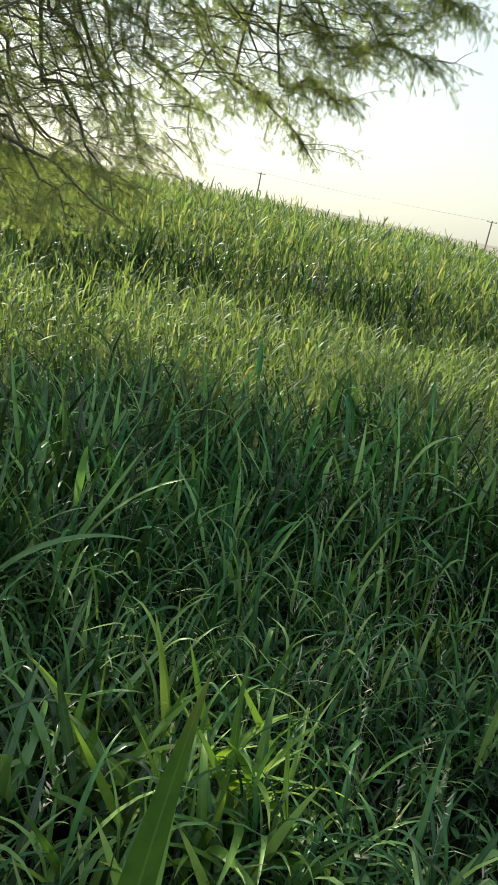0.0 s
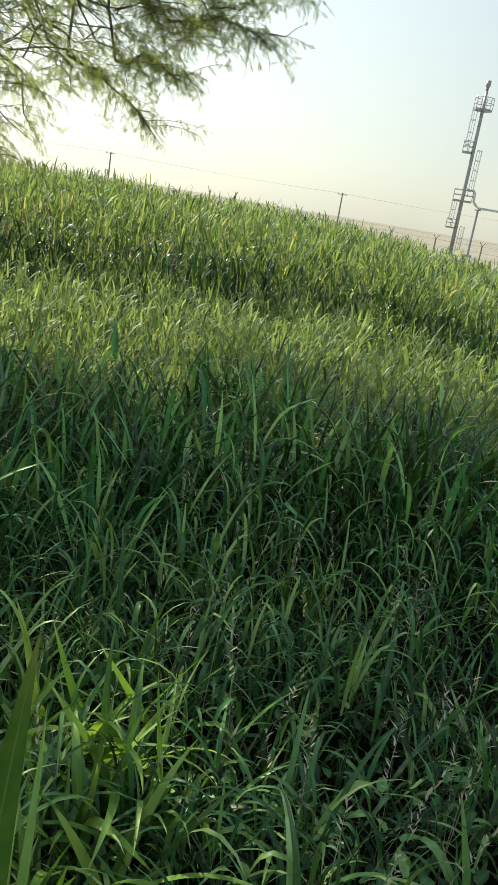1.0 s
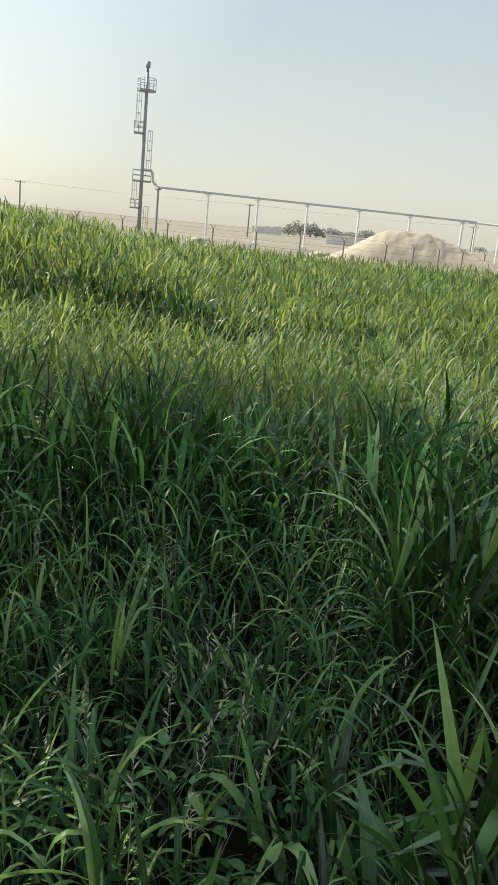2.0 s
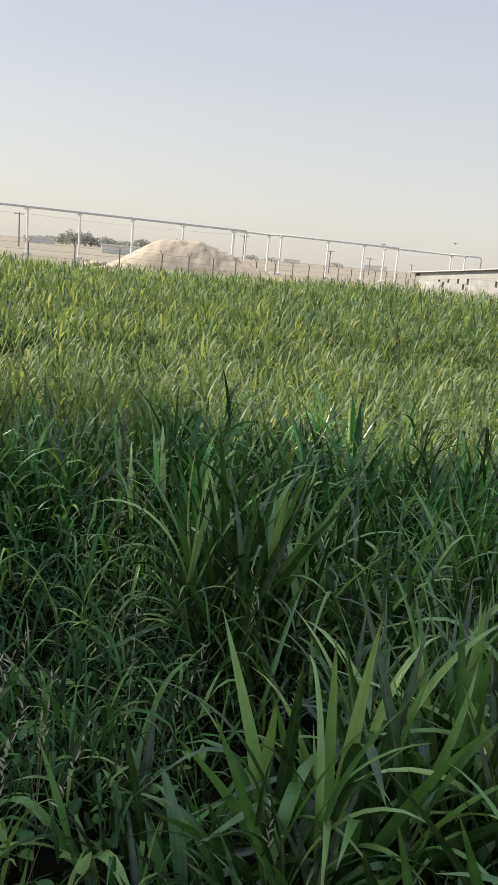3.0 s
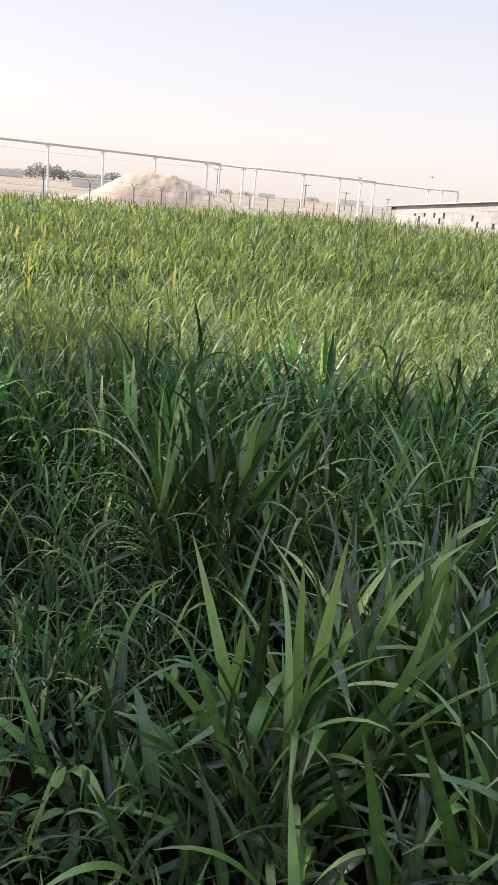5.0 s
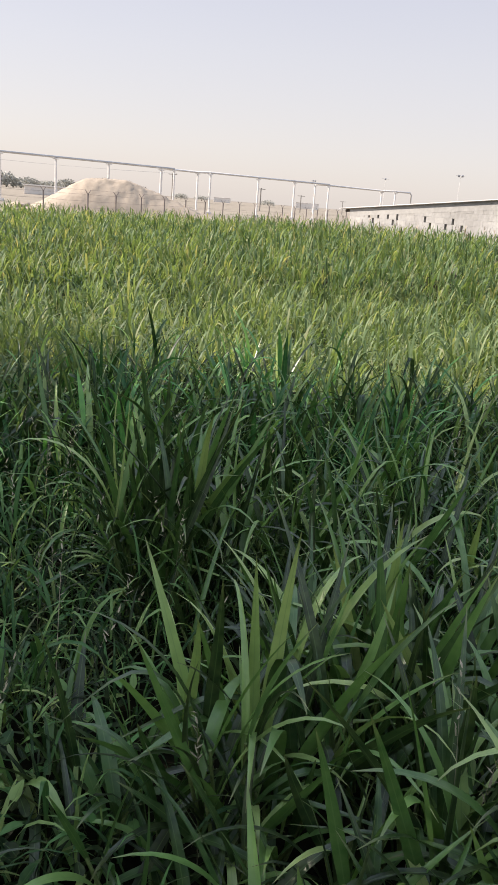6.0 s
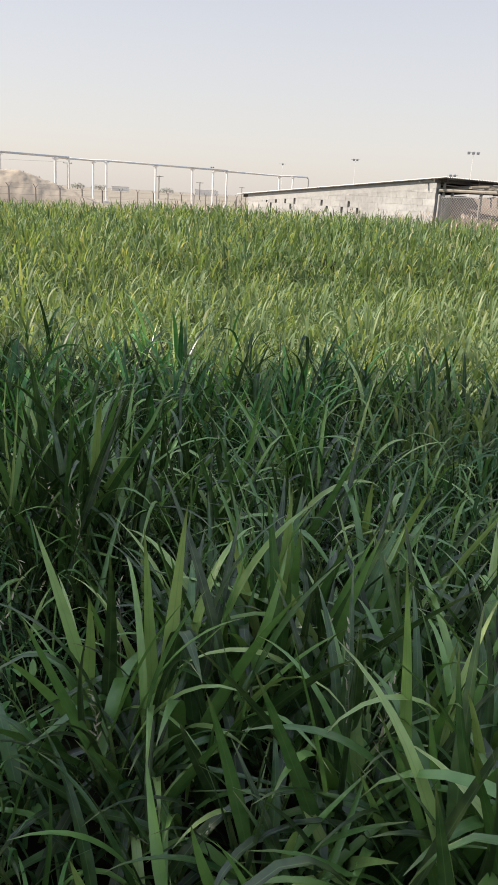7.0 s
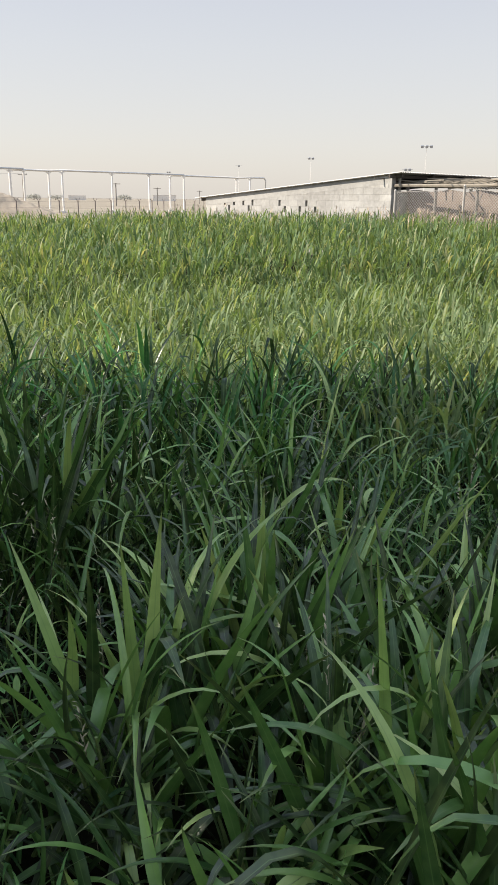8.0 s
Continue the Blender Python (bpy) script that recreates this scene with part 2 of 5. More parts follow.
def tube(bm, pts, radii, sides=8, cap=True):
    """A tapered round bar through the points."""
    pts = [Vector(p) for p in pts]
    if isinstance(radii, (int, float)):
        radii = [radii] * len(pts)
    rings, a = [], None
    for i, p in enumerate(pts):
        d = (pts[min(i + 1, len(pts) - 1)] - pts[max(i - 1, 0)]).normalized()
        if a is None:
            a, c = frame_of(d)
        else:
            a = (a - d * a.dot(d)).normalized()
            c = d.cross(a)
        rings.append([bm.verts.new(p + (a * math.cos(k * math.tau / sides) + c * math.sin(k * math.tau / sides)) * radii[i]) for k in range(sides)])
    for r, s in zip(rings, rings[1:]):
        for k in range(sides):
            bm.faces.new((r[k], r[(k + 1) % sides], s[(k + 1) % sides], s[k]))
    if cap:
        bm.faces.new(rings[0][::-1])
        bm.faces.new(rings[-1])


def slab(bm, origin, ux, uy, uz, bevel=0.0):
    """A box from a corner and its three edge vectors."""
    o, ux, uy, uz = Vector(origin), Vector(ux), Vector(uy), Vector(uz)
    v = [bm.verts.new(o + ux * i + uy * j + uz * k) for k in (0, 1) for j in (0, 1) for i in (0, 1)]
    fs = [bm.faces.new([v[i] for i in q]) for q in ((0, 2, 3, 1), (4, 5, 7, 6), (0, 1, 5, 4), (2, 6, 7, 3), (0, 4, 6, 2), (1, 3, 7, 5))]
    if bevel:
        bmesh.ops.bevel(bm, geom=list({e for f in fs for e in f.edges}), offset=bevel, segments=1, affect="EDGES")


def blades(xy, heading, length, width, lean, bend, z0=None, seg=5, cols=2, fold=0.25, power=1.4, rng=None, kink=None, swirl=0.5):
    """Arching leaves as one set of vertices, faces and uvs: lean and bend are the angles from upright at the foot and gained to the tip.
    kink: how far along the leaf it is folded over, instead of arching evenly; swirl: how much leaves turn about their length."""
    n = len(length)
    s = np.linspace(0, 1, seg + 1)
    gain = s ** power if kink is None else 0.12 * s + 0.88 / (1 + np.exp(-(s - kink) / 0.055))
    th = lean[:, None] + bend[:, None] * gain[None]
    mid = 0.5 * (th[:, 1:] + th[:, :-1])
    dl = length[:, None] / seg
    r = np.concatenate([np.zeros((n, 1)), np.cumsum(np.sin(mid) * dl, 1)], 1)
    z = np.concatenate([np.zeros((n, 1)), np.cumsum(np.cos(mid) * dl, 1)], 1)
    if z0 is not None:
        z = z + z0[:, None]
    if seg <= 5:
        z = np.maximum(z, 0.01)
    hx, hy = np.cos(heading)[:, None], np.sin(heading)[:, None]
    w = width[:, None] * (np.minimum(0.42 + 1.7 * s, 1.0) * np.clip(1 - s ** 1.9, 0, 1) ** 0.9).clip(0.02)[None]
    twist = (rng.normal(0, swirl, n)[:, None] * s[None]) if rng is not None else np.zeros((n, seg + 1))
    side = np.stack([-hy * np.cos(twist), hx * np.cos(twist), np.sin(twist)], -1)
    spine = np.stack([xy[:, 0:1] + hx * r, xy[:, 1:2] + hy * r, z], -1)
    u = np.linspace(-0.5, 0.5, cols)
    v = spine[:, :, None, :] + side[:, :, None, :] * (w[:, :, None] * u[None, None])[..., None]
    if cols == 3:
        up = np.stack([-hx * np.cos(th), -hy * np.cos(th), np.sin(th)], -1)
        v[:, :, 0] += up * (w * fold)[..., None]
        v[:, :, 2] += up * (w * fold)[..., None]
    per = (seg + 1) * cols
    q = np.array([[i * cols + j, i * cols + j + 1, (i + 1) * cols + j + 1, (i + 1) * cols + j] for i in range(seg) for j in range(cols - 1)])
    faces = (np.arange(n)[:, None, None] * per + q[None]).reshape(-1, 4)
    uv = np.stack(np.broadcast_arrays((u + 0.5)[None, None], s[None, :, None], np.zeros((n, 1, 1)))[:2], -1)
    return v.reshape(-1, 3), faces, uv.reshape(-1, 2)


def tuft_leaves(xy, heading, length, width, lean, bend, foot, seg=6, cols=2, stiff=0.3, folded=0.12):
    """Leaves of a stand in three habits: stiff and nearly straight, arching from the middle, and folded over."""
    pick = rng.random(len(length))
    sets = []
    for m, kw, gain in ((pick < stiff, dict(power=1.6), 0.35), ((pick >= stiff) & (pick < 1 - folded), dict(power=2.1), 1.0), (pick >= 1 - folded, dict(kink=0.5), 1.25)):
        sets.append(blades(xy[m], heading[m], length[m], width[m], lean[m], bend[m] * gain, foot[m], seg=seg, cols=cols, rng=rng, swirl=0.4, fold=0.16, **kw))
    return sets


def sheet(name, sets, mat):
    """One mesh out of several sets of quads."""
    vs, fs, us, k = [], [], [], 0
    for v, f, u in sets:
        vs.append(v), fs.append(f + k), us.append(u)
        k += len(v)
    v, f, u = np.concatenate(vs), np.concatenate(fs), np.concatenate(us)
    me = bpy.data.meshes.new(name)
    me.vertices.add(len(v))
    me.vertices.foreach_set("co", v.astype(np.float32).ravel())
    me.loops.add(f.size)
    me.loops.foreach_set("vertex_index", f.astype(np.int32).ravel())
    me.polygons.add(len(f))
    me.polygons.foreach_set("loop_start", np.arange(0, f.size, 4, dtype=np.int32))
    me.polygons.foreach_set("use_smooth", np.ones(len(f), dtype=bool))
    lay = me.uv_layers.new(name="leaf")
    lay.data.foreach_set("uv", u[f.ravel()].astype(np.float32).ravel())
    me.update(calc_edges=True)
    me.materials.append(mat)
    return me


# ---- ground ----
bm = bmesh.new()
rings = [0.0, 3, 8, 15, 27, 45, 80, 160, 400, 1000, 2500, 4500]
last = None
for r in rings[1:]:
    ring = [bm.verts.new((math.cos(k * math.tau / 48) * r, math.sin(k * math.tau / 48) * r, 0)) for k in range(48)]
    if last is None:
        bm.faces.new(ring)
    else:
        for k in range(48):
            bm.faces.new((last[k], ring[k], ring[(k + 1) % 48], last[(k + 1) % 48]))
    last = ring
tagged(part("ground", bm, M_GROUND), "field soil, coloured near black as shade between plants, giving way to pale desert sand", "ground", kind="structure")

# ---- grass field ----
rng = np.random.default_rng(4)


def lumps(x, y, scale, off=0.0):
    return np.array([noise.noise(Vector((a / scale + off, b / scale - off, off))) for a, b in zip(x, y)])


def scatter(n, d0, d1, a0, a1):
    d = np.sqrt(rng.uniform(d0 * d0, d1 * d1, n))
    a = np.radians(rng.uniform(a0, a1, n))
    return np.stack([-np.sin(a) * d, np.cos(a) * d], 1), d, np.degrees(a)


def tussocks(n, per, d0, d1, a0, a1, radius):
    """Feet of leaves that grow in tufts, with the tuft's own height, lean and heading."""
    c, d, a = scatter(n, d0, d1, a0, a1)
    k = np.repeat(np.arange(n), per)
    xy = c[k] + rng.normal(0, radius, (len(k), 2))
    off = xy - c[k]
    out = np.arctan2(off[:, 1], off[:, 0]) + rng.normal(0, 0.7, len(k))
    return xy, d[k], a[k], rng.normal(0, 1, n)[k], c[k], out, np.hypot(off[:, 0], off[:, 1])


def far_height(az):
    return np.interp(az, [-45, -33, -20, -6, 3, 14, 25, 35, 43, 50, 62, 75], [1.36, 1.42, 1.54, 1.52, 1.41, 1.27, 1.38, 1.86, 1.92, 1.94, 1.88, 1.88])


# the tall stand at the back
xy, d, az, own, c, out, gap = tussocks(6400, 18, 9.6, 25.5, -42, 76, 0.13)
edge_ = np.interp(az, [-42, -10, 5, 20, 35, 76], [11.5, 11, 10.6, 9.8, 10.6, 10.8]) + np.where(az < 25, 1.3, 0.6) * lumps(c[:, 0], c[:, 1], 1.3, 3.0)
keep = (d > edge_) & (d < np.interp(az, [-42, -8, -2, 10, 30, 76], [22.5, 24.0, 26, 26, 26, 26]))
xy, d, az, own, c, out, gap = xy[keep], d[keep], az[keep], own[keep], c[keep], out[keep], gap[keep]
n = len(xy)
hh = far_height(az) * (1 + np.where(az < 8, 0.02, 0.03) * own + np.where(az < 8, 0.045, 0.07) * lumps(c[:, 0], c[:, 1], 1.6)) * rng.uniform(0.76, 1.0, n)
hh *= np.where(az < 22, np.interp(d, [10, 15.5], [0.74, 1.0]), 1.0)
hh *= np.where((rng.random(n) < 0.06) & (az > 6), 1.05, 1.0)
bend, ln_ = np.abs(rng.normal(1.5, 0.6, n)), rng.uniform(0.20, 0.38, n)
foot = np.maximum(hh - ln_ * 0.86, 0.05) * rng.uniform(np.interp(d - edge_[keep], [0.0, 1.6, 5.0], [0.12, 0.2, 0.3]), 1.0, n) ** 0.6
v1 = tuft_leaves(xy, out, ln_, rng.uniform(0.024, 0.040, n), np.abs(rng.normal(0.14, 0.16, n)) + 0.7 * gap, bend, foot, seg=4, stiff=0.3)
tagged(new("tall_grass", sheet("tall_grass", v1, M_FAR)), "tall green fodder grass standing at the back of the field", "grass", kind="stuff")

# broad leaves arching out of the front edge of the tall stand, coloured dark as its shaded face
xy, d, az, own, c, out, gap = tussocks(1200, 8, 9.4, 13.0, 2, 76, 0.07)
edge_ = np.interp(az, [2, 5, 20, 35, 76], [10.8, 10.6, 9.8, 10.6, 10.8]) + np.where(az < 25, 1.3, 0.6) * lumps(c[:, 0], c[:, 1], 1.3, 3.0)
keep = (d > edge_ - 0.1) & (d < edge_ + 0.8) & (lumps(c[:, 0], c[:, 1], 0.9, 6.0) > -0.22)
xy, d, az, own, c, out, gap = xy[keep], d[keep], az[keep], own[keep], c[keep], out[keep], gap[keep]
n = len(xy)
foot = far_height(az) * np.where(az < 22, 0.74, 1.0) * rng.uniform(0.06, 0.46, n)
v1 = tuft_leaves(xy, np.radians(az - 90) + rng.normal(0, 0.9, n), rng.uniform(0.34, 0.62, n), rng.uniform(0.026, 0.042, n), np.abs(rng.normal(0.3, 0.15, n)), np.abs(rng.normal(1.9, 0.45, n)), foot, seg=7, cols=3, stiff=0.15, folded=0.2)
tagged(new("edge_grass", sheet("edge_grass", v1, M_EDGE_SHADE)), "glossy leaves arching out of the tall grass, darkened as its shaded face", "grass", kind="stuff")

# the lower sunlit stand in the middle
xy, d, az, own, c, out, gap = tussocks(2900, 27, 4.2, 13.2, -44, 78, 0.12)
n = len(xy)
hh = (0.78 + 0.09 * own + 0.16 * lumps(c[:, 0], c[:, 1], 0.9, 7.0)) * rng.uniform(0.65, 1.08, n) * np.interp(d, [4.4, 6.0], [0.9, 1.0])
bend, ln_ = np.abs(rng.normal(1.6, 0.6, n)), rng.uniform(0.19, 0.36, n)
foot = np.maximum(hh - ln_ * 0.82, 0.02) * rng.uniform(0.1, 1.0, n) ** 0.8
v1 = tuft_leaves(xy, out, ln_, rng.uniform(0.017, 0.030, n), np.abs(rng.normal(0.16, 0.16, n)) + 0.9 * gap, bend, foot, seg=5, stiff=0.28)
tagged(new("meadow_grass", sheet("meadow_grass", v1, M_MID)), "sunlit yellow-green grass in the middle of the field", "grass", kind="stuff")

# the broad-leaved stand in the shade
xy, d, az, own, c, out, gap = tussocks(1020, 19, 2.3, 6.3, -50, 78, 0.09)
keep = d > np.interp(az, [-50, -36, -31, -19, -14, 8, 13, 44, 48, 78], [3.0, 4.4, 4.9, 4.9, 3.9, 3.7, 3.8, 3.7, 2.9, 2.9])
keep &= d < 5.35 + 0.4 * lumps(c[:, 0], c[:, 1], 0.7, 9.0)
xy, d, az, own, c, out, gap = xy[keep], d[keep], az[keep], own[keep], c[keep], out[keep], gap[keep]
n = len(xy)
hh = (0.78 + 0.09 * own + 0.14 * lumps(c[:, 0], c[:, 1], 0.8, 5.0)) * rng.uniform(0.55, 1.1, n)
bend, ln_ = np.abs(rng.normal(1.5, 0.6, n)), rng.uniform(0.28, 0.56, n)
foot = np.maximum(hh - ln_ * 0.75, 0.0) * rng.uniform(0.0, 1.0, n) ** 0.8
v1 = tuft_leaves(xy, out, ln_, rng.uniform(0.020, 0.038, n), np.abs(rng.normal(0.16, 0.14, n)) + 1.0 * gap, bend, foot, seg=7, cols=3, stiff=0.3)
tagged(new("broad_grass", sheet("broad_grass", v1, M_BROAD_SHADE)), "broad-leaved green grass in the shade, many leaves darkened as deep shade", "grass", kind="stuff")

# low weedy grass under the tree
xy, d, az, own, c, out, gap = tussocks(2900, 10, 0.55, 5.2, -50, 80, 0.08)
keep = (az > 3) | (d > 2.7) | (rng.random(len(d)) < 0.15)
keep &= (az < 3) | (az > 32) | (d > 2.4) | (rng.random(len(d)) < 0.8)
xy, d, az, own, c, out, gap = xy[keep], d[keep], az[keep], own[keep], c[keep], out[keep], gap[keep]
n = len(xy)
hollow = np.exp(-((xy[:, 0] - polar(37, 3.1)[0]) ** 2 + (xy[:, 1] - polar(37, 3.1)[1]) ** 2) / 0.25)
hh = np.interp(d, [1.5, 3.5], [0.38, 0.47]) * (1 + 0.12 * own + 0.35 * lumps(c[:, 0], c[:, 1], 0.6, 11.0)) * rng.uniform(0.5, 1.15, n) * (1 - 0.55 * hollow)
bend = np.abs(rng.normal(1.5, 0.6, n))
foot = hh * rng.uniform(0.0, 0.75, n)
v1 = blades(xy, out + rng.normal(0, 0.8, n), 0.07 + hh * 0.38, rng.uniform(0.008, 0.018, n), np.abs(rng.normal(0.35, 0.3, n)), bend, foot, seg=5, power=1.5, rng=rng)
tagged(new("weedy_grass", sheet("weedy_grass", [v1], M_UNDER_SHADE)), "low tangled weedy grass in the shade of the tree", "grass", kind="stuff")

# longer hanging leaves standing out of the weeds
xy, d, az, own, c, out, gap = tussocks(680, 7, 1.45, 4.6, -48, 72, 0.05)
keep = (rng.random(len(d)) < np.interp(az, [-48, -19, -14, 8, 12, 30, 42, 72], [0.7, 0.7, 0.1, 0.1, 0.35, 0.6, 1.0, 1.0])) & ((az > 8) | (d > 2.7))
xy, d, az, own, c, out, gap = xy[keep], d[keep], az[keep], own[keep], c[keep], out[keep], gap[keep]
n = len(xy)
hh = np.interp(d, [1.4, 3.2], [0.40, 0.56]) * (1 + 0.14 * own) * rng.uniform(0.6, 1.1, n)
v1 = tuft_leaves(xy, out + rng.normal(0, 0.5, n), rng.uniform(0.22, 0.42, n), rng.uniform(0.012, 0.024, n), np.abs(rng.normal(0.25, 0.15, n)), np.abs(rng.normal(2.0, 0.45, n)), hh * rng.uniform(0.35, 0.85, n), seg=8, cols=3, stiff=0.12, folded=0.25)
tagged(new("hanging_grass", sheet("hanging_grass", v1, M_HANG)), "pale arching grass leaves hanging over the weeds", "grass", kind="stuff")

# rough grass round the standing point and behind it, added unseen to cut light bounced off the soil
n = 17000
xy, d, az = scatter(n, 0.7, 14.0, 78, 312)
hh = 0.3 + 0.12 * lumps(xy[:, 0], xy[:, 1], 1.1, 2.0) + rng.uniform(0.0, 0.2, n)
v1 = blades(xy, rng.uniform(-math.pi, math.pi, n), hh, rng.uniform(0.018, 0.040, n), np.abs(rng.normal(0.3, 0.25, n)), np.abs(rng.normal(1.1, 0.5, n)), seg=4, rng=rng)
tagged(new("rough_grass", sheet("rough_grass", [v1], M_UNDER_SHADE)), "rough low grass added out of view under and beyond the tree", "grass", kind="stuff")

# thin flowering stalks standing over the weeds
xy, d, az = scatter(520, 1.5, 5.6, -40, 66)
keep = (((az > 10) & (az < 48)) | (rng.random(520) < 0.35))
xy = xy[keep]
n = len(xy)
tall, tilt, head = rng.uniform(0.42, 0.78, n), np.abs(rng.normal(0.12, 0.1, n)), rng.uniform(-math.pi, math.pi, n)
sets = [blades(xy, head, tall, np.full(n, 0.0035), tilt, np.full(n, 0.12), seg=3)]
for k in range(13):
    f = tall * (0.66 + 0.34 * k / 13)
    at = xy + np.stack([np.cos(head), np.sin(head)], 1) * (f * np.sin(tilt + 0.05))[:, None]
    sets.append(blades(at, rng.uniform(-math.pi, math.pi, n), rng.uniform(0.014, 0.03, n), rng.uniform(0.005, 0.009, n), rng.uniform(0.3, 1.1, n), np.full(n, 0.3), f * np.cos(tilt + 0.05), seg=2))
tagged(new("seed_stalk", sheet("seed_stalk", sets, M_SEED)), "thin pale grass stalks carrying small seed heads", "grass", kind="stuff")

# dry plumes over the far edge of the tall grass, towards the shed and the pen
xy, d, az = scatter(560, 15.0, 22.5, -42, -2)
keep = rng.random(560) < np.interp(az, [-42, -20, -15, -2], [1.0, 0.8, 0.25, 0.3])
xy, d, az = xy[keep], d[keep], az[keep]
n = len(xy)
top, head = far_height(az) * rng.uniform(0.90, 1.02, n), rng.uniform(-math.pi, math.pi, n)
sets = [blades(xy, head, np.full(n, 0.26), np.full(n, 0.007), np.full(n, 0.05), np.full(n, 0.2), top - 0.30, seg=3)]
for k in range(4):
    sets.append(blades(xy, rng.uniform(-math.pi, math.pi, n), rng.uniform(0.07, 0.13, n), rng.uniform(0.008, 0.016, n), rng.uniform(0.1, 0.5, n), np.full(n, 0.6), top - 0.12 + 0.025 * k, seg=3))
tagged(new("dry_plume", sheet("dry_plume", sets, M_PLUME)), "dry brown plumes over the far edge of the tall grass", "grass", kind="stuff")

# small round-leaved weeds at the foot of the grass
c, d, az = scatter(90, 1.25, 2.8, 4, 60)
k = np.repeat(np.arange(90), 12)
xy = c[k] + rng.normal(0, 0.05, (len(k), 2))
n = len(xy)
v1 = blades(xy, rng.uniform(-math.pi, math.pi, n), rng.uniform(0.035, 0.075, n), rng.uniform(0.022, 0.045, n), rng.uniform(0.7, 1.4, n), np.full(n, 0.4), rng.uniform(0.05, 0.30, n), seg=4, cols=3, rng=rng)
tagged(new("leafy_weed", sheet("leafy_weed", [v1], M_UNDER_SHADE)), "small round-leaved weeds among the grass", "weed", kind="stuff")
# ---- broad-leaved grass clumps near the path ----
rng = np.random.default_rng(21)


def leaf_shapes(mat):
    """Single leaves of unit length: ten nearly straight, fourteen arching, eight folded over."""
    shapes = []
    for k in range(32):
        one = dict(seg=12, cols=3, fold=0.13, rng=rng, swirl=0.32)
        if k < 10:
            bend, one["power"] = 0.04 + 0.055 * k, 1.6
        elif k < 24:
            bend, one["power"] = 0.6 + 0.13 * (k - 10), 1.7 + 0.9 * rng.random()
        else:
            bend, one["kink"] = 1.3 + 0.14 * (k - 24), 0.36 + 0.05 * (k - 24)
        shapes.append(sheet("leaf", [blades(np.zeros((1, 2)), np.zeros(1), np.ones(1), np.array([0.08]), np.array([0.0]), np.array([bend]), **one)], mat))
    return shapes


LEAVES, LIT_LEAVES = leaf_shapes(M_CLUMP), leaf_shapes(M_LIT)
bm = bmesh.new()
tube(bm, [(0, 0, 0), (0.004, 0, 0.5), (0, 0.004, 1.0)], [0.008, 0.007, 0.004], 6)
STEM = bpy.data.meshes.new("stem")
bm.to_mesh(STEM)
bm.free()
STEM.materials.append(M_STEM)


def add_leaf(root, shapes, shape, at, heading, lean, length, width, face=0.0):
    """A leaf that leans towards heading, turned about its own length by face."""
    ob = new("leaf", shapes[shape])
    ob.parent = root
    ob.matrix_local = Matrix.Translation(at) @ Euler((0, lean, heading)).to_matrix().to_4x4() @ Matrix.Rotation(face, 4, "Z") @ Matrix.Diagonal((length, width / 0.08, length, 1))


def grass_clump(az, dist, height, tillers, wide=1.0, spread=1.0, lit=False, fan=()):
    """A clump of leafy stems. fan: single leaves by lean to the right, height of the foot, length, shape, turn towards the path, width."""
    tillers = round(tillers * np.interp(dist, [1.6, 2.2, 2.6, 3.6], [1.25, 1.5, 1.6, 1.2]))
    # the yellow-green copy has sunlight through the leaves in its colour
    look_ = "yellow-green sun-tinted" if lit else "dark green"
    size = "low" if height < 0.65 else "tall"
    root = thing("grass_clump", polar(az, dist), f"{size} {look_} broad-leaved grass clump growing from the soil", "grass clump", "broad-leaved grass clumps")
    shapes = LIT_LEAVES if lit else LEAVES
    right = radians(az)
    for k in range(tillers):
        ang = k * 2.4 + rng.normal(0, 0.4)
        r = (0.02 + 0.11 * math.sqrt((k + 0.5) / tillers)) * (0.6 + 0.4 * spread)
        foot = Vector((math.cos(ang) * r, math.sin(ang) * r, -0.01))
        tip = 0.05 + 2.2 * r * spread + abs(rng.normal(0, 0.06))
        rod = height * rng.uniform(0.34, 0.58)
        up = Vector((math.cos(ang) * math.sin(tip), math.sin(ang) * math.sin(tip), math.cos(tip)))
        ob = new("stem", STEM)
        ob.parent = root
        ob.matrix_local = Matrix.LocRotScale(foot, Euler((0, tip, ang)), (1, 1, rod))
        side = ang + rng.normal(0, 0.5)
        count = 5 + (k % 2)
        for i in range(count):
            f = (i + 0.5) / count
            length = height * rng.uniform(0.48, 0.74) * (0.8 + 0.35 * math.sin(math.pi * f))
            if f > 0.78:
                shape, lean = int(rng.integers(0, 9)), tip + abs(rng.normal(0.05, 0.06))
                length = min(length * 1.1, max(0.2, height * 1.04 - rod * f))
            elif rng.random() < 0.2:
                shape, lean = int(rng.integers(24, 32)), tip + abs(rng.normal(0.2, 0.1))
            else:
                shape, lean = int(rng.integers(6, 24)), tip * 0.6 + abs(rng.normal(0.22, 0.12)) * (0.5 + 0.5 * spread)
            add_leaf(root, shapes, shape, foot + up * rod * (0.08 + 0.92 * f), side + (math.pi if i % 2 else 0) * rng.uniform(0.8, 1.1) + rng.normal(0, 0.3), lean, length,
                     wide * rng.uniform(0.017, 0.034) * (0.7 + 0.4 * min(length / 0.5, 1.2)), rng.normal(0, 1.1 if shape < 10 else 0.35))
    for lean, z, length, shape, toward, width in fan:
        heading = right + (0.0 if lean >= 0 else math.pi) - radians(toward) * (1 if lean >= 0 else -1)
        add_leaf(root, shapes, shape, Vector((math.cos(right), math.sin(right), 0)) * 0.0022 * lean + Vector((0, 0, z)), heading, abs(radians(lean)), length, width,
                 (-1 if lean >= 0 else 1) * radians(72 if shape < 10 else 30))
    return root


